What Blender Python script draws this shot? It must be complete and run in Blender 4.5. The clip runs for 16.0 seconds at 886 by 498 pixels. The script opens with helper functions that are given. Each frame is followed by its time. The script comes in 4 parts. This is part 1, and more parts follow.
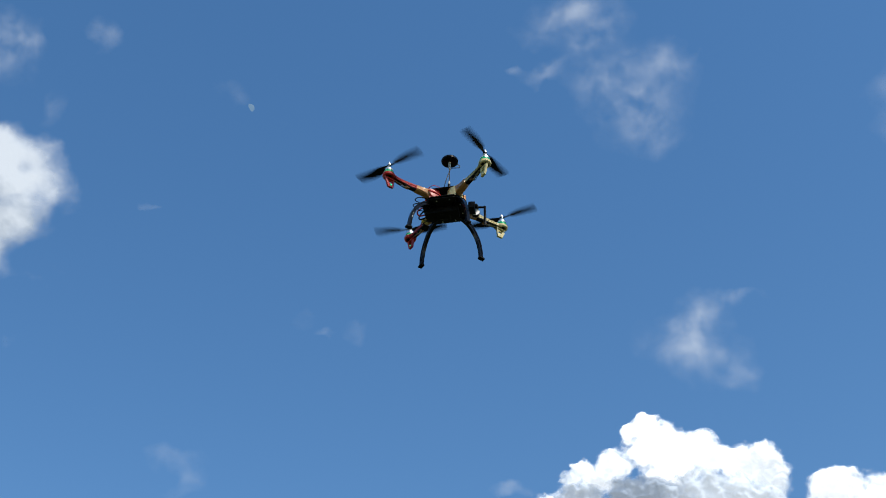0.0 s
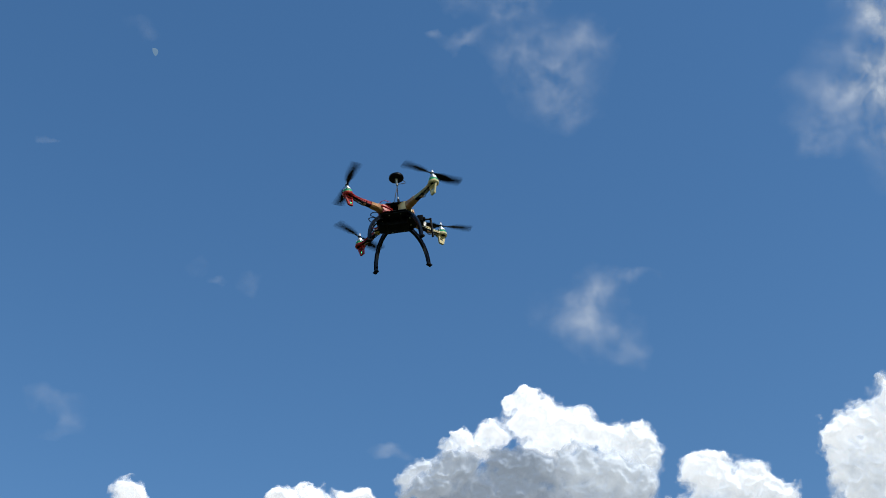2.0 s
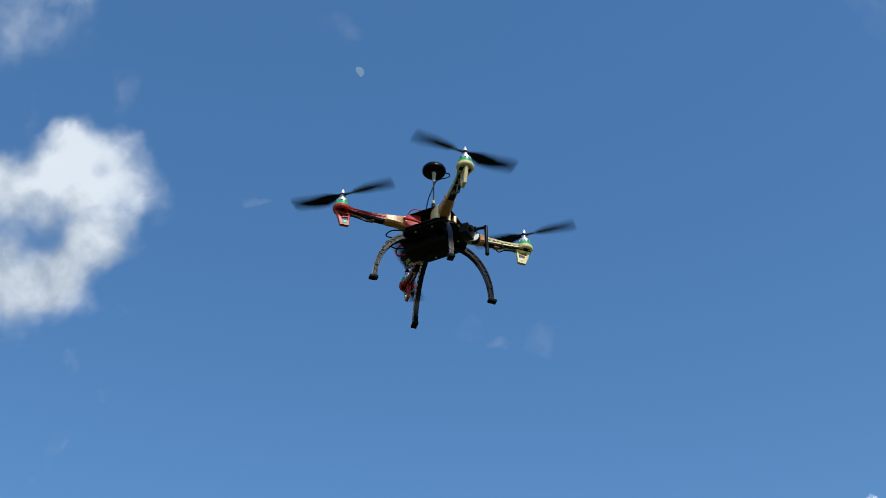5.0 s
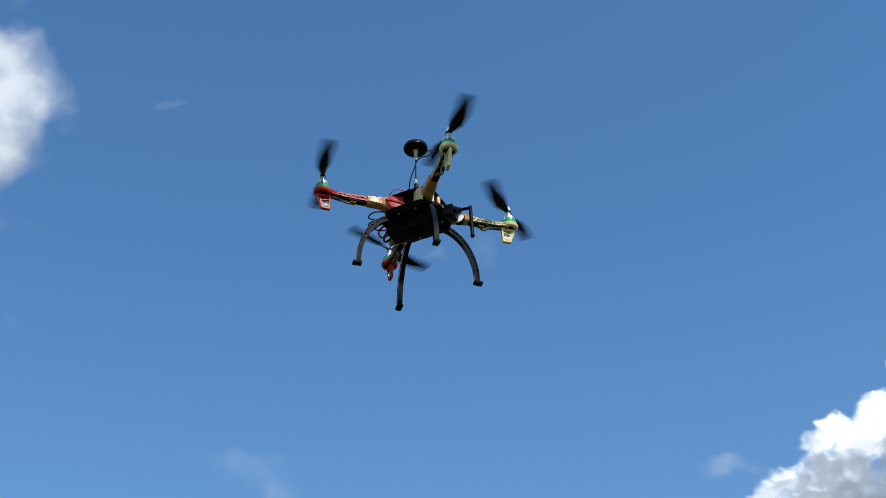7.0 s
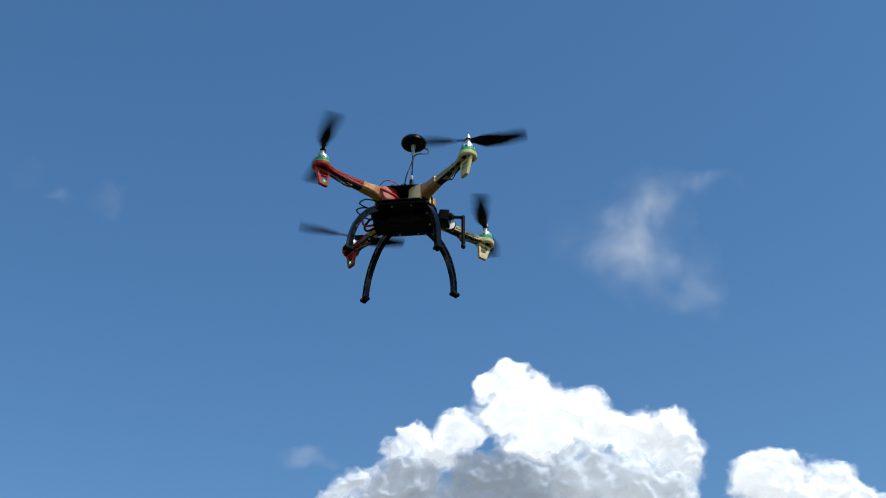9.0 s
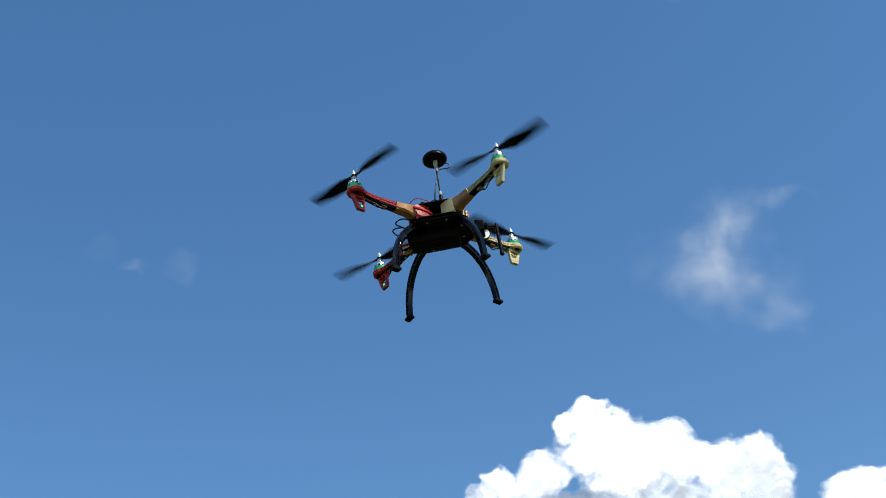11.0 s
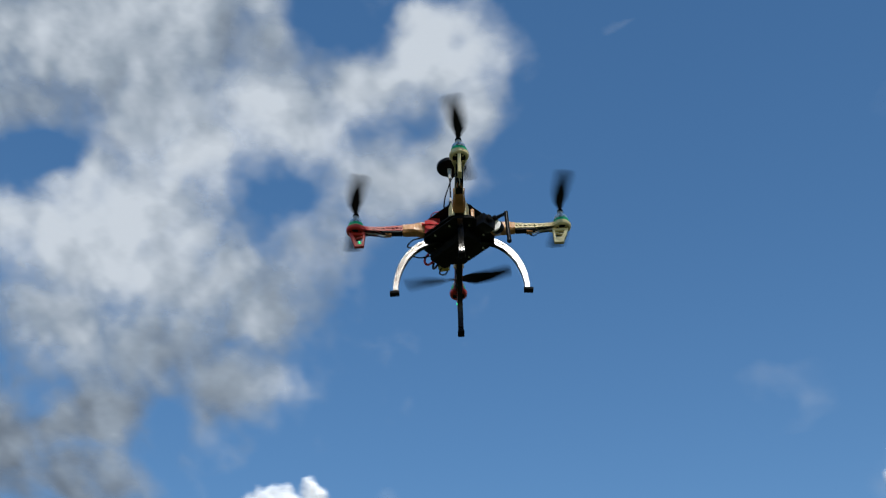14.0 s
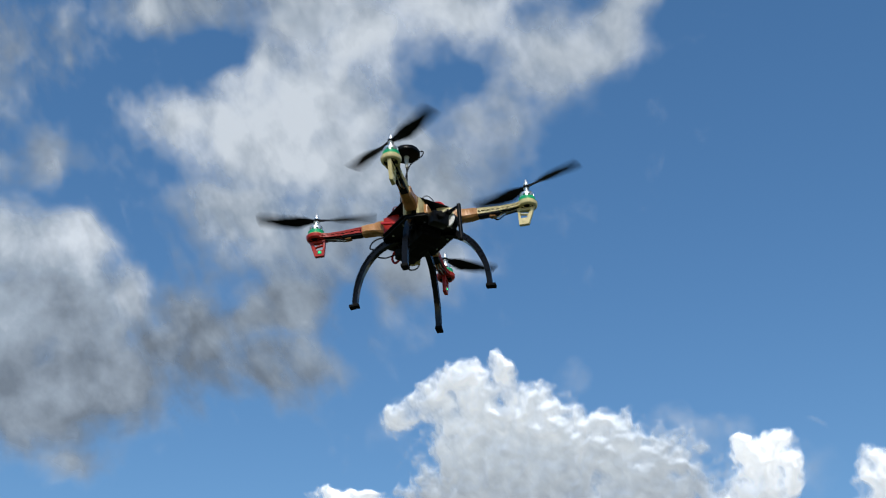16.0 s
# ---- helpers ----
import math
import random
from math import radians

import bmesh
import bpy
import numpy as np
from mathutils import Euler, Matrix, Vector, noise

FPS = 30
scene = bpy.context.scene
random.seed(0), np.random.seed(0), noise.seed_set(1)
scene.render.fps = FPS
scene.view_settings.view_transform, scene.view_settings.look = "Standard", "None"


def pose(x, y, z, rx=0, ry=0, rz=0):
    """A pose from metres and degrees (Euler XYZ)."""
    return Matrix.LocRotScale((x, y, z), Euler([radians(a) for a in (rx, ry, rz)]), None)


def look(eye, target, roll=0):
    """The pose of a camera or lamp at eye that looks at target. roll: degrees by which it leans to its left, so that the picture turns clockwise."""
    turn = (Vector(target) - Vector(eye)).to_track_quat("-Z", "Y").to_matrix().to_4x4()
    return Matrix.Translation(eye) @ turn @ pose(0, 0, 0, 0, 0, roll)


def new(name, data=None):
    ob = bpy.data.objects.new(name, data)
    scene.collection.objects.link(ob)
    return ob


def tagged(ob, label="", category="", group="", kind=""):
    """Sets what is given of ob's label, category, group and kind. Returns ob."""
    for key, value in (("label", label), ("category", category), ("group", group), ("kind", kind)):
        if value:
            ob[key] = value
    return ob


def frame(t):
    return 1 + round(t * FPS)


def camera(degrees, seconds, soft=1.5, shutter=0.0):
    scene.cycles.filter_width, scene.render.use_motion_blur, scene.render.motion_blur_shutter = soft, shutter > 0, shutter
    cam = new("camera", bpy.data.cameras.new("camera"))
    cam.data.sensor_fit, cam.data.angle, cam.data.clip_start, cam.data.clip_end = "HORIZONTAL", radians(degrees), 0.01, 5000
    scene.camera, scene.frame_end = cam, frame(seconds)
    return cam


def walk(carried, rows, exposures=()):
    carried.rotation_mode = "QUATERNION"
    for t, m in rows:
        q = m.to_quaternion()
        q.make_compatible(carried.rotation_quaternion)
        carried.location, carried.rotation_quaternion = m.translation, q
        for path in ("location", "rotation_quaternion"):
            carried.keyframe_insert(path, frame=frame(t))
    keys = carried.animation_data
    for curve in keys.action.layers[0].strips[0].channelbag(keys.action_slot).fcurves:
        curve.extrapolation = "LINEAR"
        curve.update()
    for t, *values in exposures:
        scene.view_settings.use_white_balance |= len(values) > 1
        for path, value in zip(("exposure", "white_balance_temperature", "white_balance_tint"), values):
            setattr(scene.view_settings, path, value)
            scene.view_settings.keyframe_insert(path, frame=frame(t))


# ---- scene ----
# A phone films a home-built quadcopter that hovers overhead, against a blue sky with cumulus clouds.
LENS = 36.9
SECONDS = 16.0

# time, place, turn (quaternion) of the camera and of the quadcopter
# both travel together towards the clouds after 3 s, to imitate a zoom
PATH = [
    (0, 0.000, 0.000, 1.600, 0.41264, 0.90942, 0.05183, -0.00036),
    (0.5, -0.000, -0.034, 1.571, 0.41564, 0.90910, 0.02737, -0.00624),
    (1, -0.000, -0.259, 1.379, 0.42129, 0.90679, -0.00020, -0.01560),
    (1.5, -0.000, -0.153, 1.469, 0.42452, 0.90515, -0.00371, -0.02158),
    (2, -0.000, -0.167, 1.457, 0.42587, 0.90457, 0.00037, -0.01981),
    (2.5, 0.000, 0.286, 1.844, 0.42882, 0.90321, 0.01222, -0.01331),
    (3, 0.000, 0.695, 2.194, 0.42702, 0.90354, 0.03565, -0.00122),
    (3.5, 0.000, 6.620, 7.257, 0.41582, 0.90675, 0.06895, 0.01197),
    (4, 0.000, 19.196, 18.004, 0.40800, 0.90755, 0.09584, 0.02663),
    (4.2, 0.000, 23.506, 21.687, 0.40773, 0.90669, 0.10341, 0.03115),
    (6.3, 0.000, 44.639, 39.746, 0.42012, 0.89133, 0.15919, 0.06072),
    (6.5, 0.000, 44.841, 39.919, 0.42378, 0.89025, 0.15659, 0.05779),
    (7, 0.000, 44.822, 39.902, 0.44229, 0.88591, 0.13564, 0.03372),
    (7.5, 0.000, 44.822, 39.902, 0.45708, 0.88439, 0.09323, 0.01565),
    (8, 0.000, 44.822, 39.902, 0.46130, 0.88558, 0.05424, 0.00133),
    (8.5, 0.000, 44.822, 39.902, 0.46014, 0.88754, 0.00850, -0.02184),
    (8.7, 0.000, 44.822, 39.902, 0.45893, 0.88778, -0.00152, -0.03512),
    (10.8, 0.000, 44.822, 39.902, 0.43999, 0.89609, 0.02834, -0.05125),
    (11, 0.000, 44.822, 39.902, 0.43820, 0.89692, 0.03606, -0.04707),
    (11.5, 0.000, 44.822, 39.902, 0.42798, 0.89978, 0.07665, -0.03679),
    (12, 0.000, 44.822, 39.902, 0.42580, 0.89585, 0.12699, -0.00372),
    (12.5, 0.000, 44.822, 39.902, 0.43043, 0.88739, 0.15915, 0.04413),
    (13, 0.000, 44.822, 39.902, 0.44518, 0.86610, 0.21324, 0.07884),
    (13.5, 0.000, 44.822, 39.902, 0.44976, 0.85038, 0.25232, 0.10440),
    (14, 0.000, 44.822, 39.902, 0.43341, 0.83505, 0.30827, 0.14076),
    (14.5, 0.000, 44.822, 39.902, 0.41575, 0.82017, 0.34645, 0.18560),
    (15, 0.000, 44.822, 39.902, 0.41734, 0.80946, 0.36088, 0.20091),
    (15.5, 0.000, 44.822, 39.902, 0.43314, 0.79911, 0.36818, 0.19559),
    (16, 0.000, 44.822, 39.902, 0.45285, 0.79278, 0.35986, 0.19215),
]
FLIGHT = [
    (0, -0.160, 3.207, 4.621, 0.99796, 0.00171, 0.03231, -0.05497),
    (0.5, -0.006, 3.219, 4.523, 0.99775, -0.02611, -0.00020, -0.06168),
    (1, 0.113, 3.112, 4.346, 0.99742, -0.03571, -0.02964, -0.05479),
    (1.5, 0.097, 3.394, 4.581, 0.99858, -0.02890, -0.01751, -0.04113),
    (2, 0.003, 3.606, 4.742, 0.99766, 0.02177, -0.02961, -0.05761),
    (2.5, -0.065, 4.054, 5.184, 0.99743, 0.03613, -0.01585, -0.05986),
    (3, -0.170, 4.222, 5.442, 0.99690, -0.00362, -0.01717, -0.07666),
    (3.5, -0.329, 9.911, 10.336, 0.99479, -0.00857, -0.00634, -0.10143),
    (4, -0.453, 22.023, 20.642, 0.99488, 0.00566, -0.00791, -0.10055),
    (4.2, -0.485, 26.172, 24.175, 0.99515, 0.01230, -0.00418, -0.09746),
    (6.3, -0.758, 46.764, 41.733, 0.99481, -0.01229, 0.02372, -0.09821),
    (6.5, -0.744, 47.019, 41.928, 0.99507, -0.00317, 0.01270, -0.09828),
    (7, -0.585, 47.115, 41.824, 0.99519, 0.00114, 0.02245, -0.09534),
    (7.5, -0.368, 47.134, 41.745, 0.99467, 0.01997, 0.02119, -0.09895),
    (8, -0.162, 47.070, 41.719, 0.99501, -0.01125, 0.00290, -0.09906),
    (8.5, 0.030, 47.070, 41.679, 0.99394, -0.00877, 0.01508, -0.10849),
    (8.7, 0.117, 47.119, 41.689, 0.99355, -0.00538, 0.03426, -0.10795),
    (10.8, 0.189, 47.172, 41.761, 0.99805, 0.00480, 0.01126, -0.06116),
    (11, 0.154, 47.155, 41.788, 0.99804, 0.01443, -0.00504, -0.06072),
    (11.5, -0.017, 47.065, 41.834, 0.99823, 0.01845, -0.00844, -0.05589),
    (12, -0.338, 46.990, 41.810, 0.99833, 0.01702, 0.00770, -0.05458),
    (12.5, -0.610, 47.021, 41.764, 0.99739, 0.01540, -0.01023, -0.06986),
    (13, -0.870, 46.966, 41.702, 0.99745, 0.02606, -0.01451, -0.06487),
    (13.5, -1.111, 46.831, 41.678, 0.99837, 0.01235, -0.02295, -0.05077),
    (14, -1.412, 46.671, 41.631, 0.99772, -0.03650, -0.02846, -0.04902),
    (14.5, -1.661, 46.530, 41.619, 0.99746, -0.01473, 0.00513, -0.06951),
    (15, -1.773, 46.479, 41.612, 0.99579, -0.00608, 0.00648, -0.09118),
    (15.5, -1.830, 46.420, 41.492, 0.99353, -0.00813, 0.03521, -0.10769),
    (16, -1.736, 46.356, 41.363, 0.99575, -0.00484, -0.01271, -0.09107),
]
BLADES_0 = [155, 23, 35, 69, 113, 78, 64, 141, 53, 70, 105, 178, 126, 90, 131, 14, 136, 151, 144, 57, 18, 10, 114, 5, 140, 9, 144, 19, 58]
BLADES_1 = [72, 135, 111, 69, 39, 118, 153, 87, 152, 50, 35, 90, 139, 147, 104, 21, 147, 28, 155, 73, 103, 122, 12, 148, 130, 66, 98, 160, 11]
BLADES_2 = [164, 111, 92, 81, 20, 32, 110, 174, 171, 23, 6, 91, 91, 65, 132, 13, 128, 34, 43, 26, 85, 18, 103, 152, 134, 135, 72, 55, 20]
BLADES_3 = [4, 161, 90, 95, 57, 7, 12, 165, 7, 46, 12, 32, 72, 100, 163, 98, 161, 95, 158, 25, 29, 167, 92, 87, 36, 40, 90, 16, 85]


def glide(rows, t):
    """Smooth place and turn at t from rows of (time, x, y, z, quaternion)."""
    i = 0
    while i < len(rows) - 2 and t > rows[i + 1][0]:
        i += 1
    v = [np.array(r[1:]) for r in rows]
    ts = [r[0] for r in rows]

    def slope(k):
        if k == 0:
            return (v[1] - v[0]) / (ts[1] - ts[0])
        if k == len(rows) - 1:
            return (v[k] - v[k - 1]) / (ts[k] - ts[k - 1])
        a, b = ts[k] - ts[k - 1], ts[k + 1] - ts[k]
        return ((v[k] - v[k - 1]) / a * b + (v[k + 1] - v[k]) / b * a) / (a + b)

    h = ts[i + 1] - ts[i]
    s = (t - ts[i]) / h
    p = ((2 * s**3 - 3 * s**2 + 1) * v[i] + (s**3 - 2 * s**2 + s) * h * slope(i)
         + (3 * s**2 - 2 * s**3) * v[i + 1] + (s**3 - s**2) * h * slope(i + 1))
    q = Euler((0, 0, 0)).to_quaternion()
    q.w, q.x, q.y, q.z = p[3:]
    q.normalize()
    return Matrix.LocRotScale(Vector(p[:3]), q, None)


STEPS = [k / FPS for k in range(round(SECONDS * FPS) + 1)]

EXPOSURES = [(t, e + 0.27) for t, e in (
    (0.0, 0.42), (0.5, 0.32), (1.0, 0.28), (1.5, 0.2), (2.0, 0.18), (2.5, 0.18), (3.0, 0.18), (3.5, 0.26), (4.0, 0.4),
    (6.5, 0.45), (7.0, 0.48), (7.5, 0.44), (8.0, 0.28), (8.5, 0.22), (11.0, 0.42), (11.5, 0.55), (12.0, 0.65), (12.5, 0.52),
    (13.0, 0.42), (13.5, 0.16), (14.0, 0.08), (14.5, 0.1), (15.0, 0.1), (15.5, 0.13), (16.0, 0.12))]

cam = camera(LENS, SECONDS, soft=0.85, shutter=0.5)
walk(cam, [(t, glide(PATH, t)) for t in STEPS], exposures=EXPOSURES)

# ---- daylight ----
SUN_AZ, SUN_EL = 136.0, 46.0
SUN = Vector((math.sin(radians(SUN_AZ)) * math.cos(radians(SUN_EL)),
              math.cos(radians(SUN_AZ)) * math.cos(radians(SUN_EL)), math.sin(radians(SUN_EL))))
world = bpy.data.worlds.new("sky")
scene.world = world
world.use_nodes = True
wn = world.node_tree.nodes
sky = wn.new("ShaderNodeTexSky")
sky.sky_type = "NISHITA"
sky.sun_disc = False
sky.sun_elevation = radians(SUN_EL)
sky.sun_rotation = radians(SUN_AZ)
sky.altitude = 0
sky.air_density, sky.dust_density, sky.ozone_density = 1.2, 0.3, 1.9
tone = wn.new("ShaderNodeHueSaturation")
tone.inputs["Saturation"].default_value = 1.25
world.node_tree.links.new(sky.outputs["Color"], tone.inputs["Color"])
world.node_tree.links.new(tone.outputs["Color"], wn["Background"].inputs["Color"])
wn["Background"].inputs["Strength"].default_value = 0.098
sun = new("sun", bpy.data.lights.new("sun", "SUN"))
sun.data.energy, sun.data.angle, sun.data.color = 2.6, radians(0.53), (1.0, 0.95, 0.86)
sun.matrix_world = look(SUN * 50, (0, 0, 0))


# ---- materials ----
def material(name, colour, rough=0.5, metal=0.0, vary=0.25, grain=60.0, bump=0.15, coat=0.0):
    """A surface with mottling at two scales, uneven gloss and fine relief."""
    m = bpy.data.materials.new(name)
    m.use_nodes = True
    n, link = m.node_tree.nodes, m.node_tree.links.new
    b = n["Principled BSDF"]
    co = n.new("ShaderNodeTexCoord")
    big, small = n.new("ShaderNodeTexNoise"), n.new("ShaderNodeTexNoise")
    for tex, scale, detail in ((big, grain, 4), (small, grain * 12, 3)):
        tex.inputs["Scale"].default_value, tex.inputs["Detail"].default_value = scale, detail
        link(co.outputs["Object"], tex.inputs["Vector"])
    add = n.new("ShaderNodeMath")
    add.operation = "ADD"
    link(big.outputs["Fac"], add.inputs[0])
    link(small.outputs["Fac"], add.inputs[1])
    ramp = n.new("ShaderNodeValToRGB")
    ramp.color_ramp.elements[0].position, ramp.color_ramp.elements[1].position = 0.3, 0.7
    ramp.color_ramp.elements[0].color = (*[c * (1 - vary) for c in colour], 1)
    ramp.color_ramp.elements[1].color = (*[min(1, c * (1 + vary)) for c in colour], 1)
    half = n.new("ShaderNodeMath")
    half.operation = "MULTIPLY"
    half.inputs[1].default_value = 0.5
    link(add.outputs[0], half.inputs[0])
    link(half.outputs[0], ramp.inputs["Fac"])
    link(ramp.outputs["Color"], b.inputs["Base Color"])
    gloss = n.new("ShaderNodeMapRange")
    gloss.inputs["To Min"].default_value, gloss.inputs["To Max"].default_value = rough * 0.75, min(1, rough * 1.25)
    link(big.outputs["Fac"], gloss.inputs["Value"])
    link(gloss.outputs["Result"], b.inputs["Roughness"])
    relief = n.new("ShaderNodeBump")
    relief.inputs["Strength"].default_value, relief.inputs["Distance"].default_value = bump, 0.0006
    link(small.outputs["Fac"], relief.inputs["Height"])
    link(relief.outputs["Normal"], b.inputs["Normal"])
    b.inputs["Metallic"].default_value = metal
    b.inputs["Specular IOR Level"].default_value = 0.3 if max(colour) > 0.02 else 0.09 if rough < 0.35 else 0.12
    b.inputs["Coat Weight"].default_value = coat
    return m


def glowing(name, colour, strength):
    m = bpy.data.materials.new(name)
    m.use_nodes = True
    b = m.node_tree.nodes["Principled BSDF"]
    b.inputs["Base Color"].default_value = (0.01, 0.01, 0.01, 1)
    b.inputs["Specular IOR Level"].default_value = 0.0
    b.inputs["Emission Color"].default_value = (*colour, 1)
    b.inputs["Emission Strength"].default_value = strength
    return m


RED = material("red_nylon", (0.38, 0.022, 0.015), 0.42, vary=0.2)
CREAM = material("cream_nylon", (0.60, 0.50, 0.25), 0.45, vary=0.18)
BLACK = material("black_plastic", (0.004, 0.004, 0.0043), 0.34, vary=0.4)
GLOSS = material("glossy_black_plastic", (0.003, 0.003, 0.0033), 0.16, vary=0.4)
GLOSS.node_tree.nodes["Principled BSDF"].inputs["Specular IOR Level"].default_value = 0.2
MATT = material("black_foam", (0.005, 0.005, 0.005), 0.85, vary=0.5)
CARBON = material("black_fibreglass", (0.006, 0.006, 0.006), 0.55, vary=0.5, grain=120)
BLADE = material("black_propeller_plastic", (0.003, 0.003, 0.0033), 0.7, vary=0.3)
TAPE = material("brown_packing_tape", (0.42, 0.20, 0.075), 0.26, vary=0.4, grain=40, bump=0.6)
STEEL = material("polished_aluminium", (0.72, 0.72, 0.70), 0.36, metal=0.85, vary=0.1)
GREEN = material("green_anodised_metal", (0.008, 0.36, 0.15), 0.4, metal=0.0, vary=0.2)
# lime stands in for green light thrown on the rim by the ring
LIME = material("lime_rim_tint", (0.45, 0.58, 0.22), 0.45, vary=0.15)
COPPER = material("copper_windings", (0.35, 0.16, 0.06), 0.4, metal=0.7, vary=0.5, grain=300)
REDWIRE = material("red_wire_insulation", (0.50, 0.02, 0.02), 0.4, vary=0.2)
WHITE = material("white_plastic", (0.78, 0.77, 0.74), 0.4, vary=0.1)
GREY = material("grey_braided_sleeve", (0.40, 0.39, 0.36), 0.5, vary=0.4, grain=200)
LED = glowing("green_light", (0.03, 0.9, 0.25), 2.0)
# emission stands in for sunlight on the moon
MOONLIGHT = glowing("moon_glow", (0.17, 0.29, 0.44), 0.62)


def grass_material():
    m = material("dry_grass", (0.045, 0.055, 0.02), 0.95, vary=0.5, grain=0.2, bump=0.3)
    return m


def cloud_material(name, edge, amount, scale, billow, top, heave, swirl, whites, thin=False):
    """Cloud: clear where thin; sunlit white and shaded grey are painted into its glow."""
    m = bpy.data.materials.new(name)
    m.use_nodes = True
    n, link = m.node_tree.nodes, m.node_tree.links.new
    n.remove(n["Principled BSDF"])

    def maths(op, a, b=None, c=None):
        k = n.new("ShaderNodeMath")
        k.operation = op
        for i, v in enumerate((a, b, c)):
            if v is None:
                continue
            if isinstance(v, (int, float)):
                k.inputs[i].default_value = v
            else:
                link(v, k.inputs[i])
        return k.outputs[0]

    def attribute(key):
        k = n.new("ShaderNodeAttribute")
        k.attribute_name = key
        return k.outputs["Fac"]

    co = n.new("ShaderNodeTexCoord").outputs["Object"]
    warp = n.new("ShaderNodeTexNoise")
    warp.inputs["Scale"].default_value, warp.inputs["Detail"].default_value = scale * 0.7, 3
    link(co, warp.inputs["Vector"])
    mixv = n.new("ShaderNodeVectorMath")
    mixv.operation = "MULTIPLY_ADD"
    link(warp.outputs["Color"], mixv.inputs[0])
    mixv.inputs[1].default_value = (swirl / scale,) * 3
    link(co, mixv.inputs[2])
    tex = n.new("ShaderNodeTexNoise")
    tex.inputs["Scale"].default_value, tex.inputs["Detail"].default_value = scale, 7
    tex.inputs["Roughness"].default_value = 0.52
    link(mixv.outputs[0], tex.inputs["Vector"])
    cell = n.new("ShaderNodeTexVoronoi")
    cell.feature = "SMOOTH_F1"
    cell.inputs["Scale"].default_value, cell.inputs["Smoothness"].default_value = scale * 1.6, 0.35
    cell.inputs["Detail"].default_value, cell.inputs["Roughness"].default_value = 3, 0.5
    link(mixv.outputs[0], cell.inputs["Vector"])
    puffs = maths("SUBTRACT", 0.55, cell.outputs["Distance"])
    fbm = maths("SUBTRACT", tex.outputs["Fac"], 0.5)
    rough = maths("ADD", maths("MULTIPLY", fbm, 2.2 * (1 - billow)), maths("MULTIPLY", puffs, 1.2 * billow))
    thick = attribute("thickness")
    if thin:
        dens = maths("MULTIPLY", thick, maths("MAXIMUM", maths("MULTIPLY_ADD", rough, amount, 0.9), 0.0))
    else:
        dens = maths("MULTIPLY_ADD", rough, amount, thick)
    fade = n.new("ShaderNodeMapRange")
    fade.interpolation_type = "SMOOTHSTEP" if not thin else "LINEAR"
    fade.inputs["From Min"].default_value, fade.inputs["From Max"].default_value = 0.0, edge
    fade.inputs["To Max"].default_value = top
    link(dens, fade.inputs["Value"])
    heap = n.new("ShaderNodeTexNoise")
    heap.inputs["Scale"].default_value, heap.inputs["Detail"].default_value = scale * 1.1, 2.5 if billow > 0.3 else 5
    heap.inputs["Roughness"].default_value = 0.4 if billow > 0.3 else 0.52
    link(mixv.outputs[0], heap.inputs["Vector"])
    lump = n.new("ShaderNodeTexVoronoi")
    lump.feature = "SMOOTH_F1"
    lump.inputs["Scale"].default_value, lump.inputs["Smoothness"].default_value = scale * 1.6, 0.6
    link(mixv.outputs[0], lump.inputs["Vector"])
    # the depth attribute holds painted shade, not a distance
    shade = maths("MULTIPLY_ADD", maths("SUBTRACT", heap.outputs["Fac"], 0.5), -0.5 if billow > 0.3 else -1.1 , attribute("depth"))
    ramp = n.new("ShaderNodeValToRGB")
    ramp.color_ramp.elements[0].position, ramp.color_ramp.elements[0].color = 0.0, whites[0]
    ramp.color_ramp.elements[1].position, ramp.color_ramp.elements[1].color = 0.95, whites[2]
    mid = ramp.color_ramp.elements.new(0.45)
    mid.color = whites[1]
    link(shade, ramp.inputs["Fac"])
    billows = maths("ADD", maths("MULTIPLY", thick, 0.15 * billow), maths("SUBTRACT", heap.outputs["Fac"], maths("MULTIPLY", lump.outputs["Distance"], 0.5)))
    # emission stands in for light scattered by the droplets; the diffuse part takes sunlight
    relief = n.new("ShaderNodeBump")
    relief.inputs["Strength"].default_value, relief.inputs["Distance"].default_value = 0.9, heave
    link(billows, relief.inputs["Height"])
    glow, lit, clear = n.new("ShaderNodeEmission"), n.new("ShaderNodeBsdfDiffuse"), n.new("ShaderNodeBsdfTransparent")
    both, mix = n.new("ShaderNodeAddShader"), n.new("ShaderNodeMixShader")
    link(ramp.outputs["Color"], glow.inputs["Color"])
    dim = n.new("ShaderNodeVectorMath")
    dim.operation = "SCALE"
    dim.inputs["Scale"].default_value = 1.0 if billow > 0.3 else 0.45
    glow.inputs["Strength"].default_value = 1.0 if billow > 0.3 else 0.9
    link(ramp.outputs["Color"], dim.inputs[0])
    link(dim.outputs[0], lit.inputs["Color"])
    link(relief.outputs["Normal"], lit.inputs["Normal"])
    link(glow.outputs[0], both.inputs[0])
    link(lit.outputs[0], both.inputs[1])
    link(fade.outputs["Result"], mix.inputs["Fac"])
    link(clear.outputs[0], mix.inputs[1])
    link(both.outputs[0], mix.inputs[2])
    link(mix.outputs[0], n["Material Output"].inputs["Surface"])
    return m


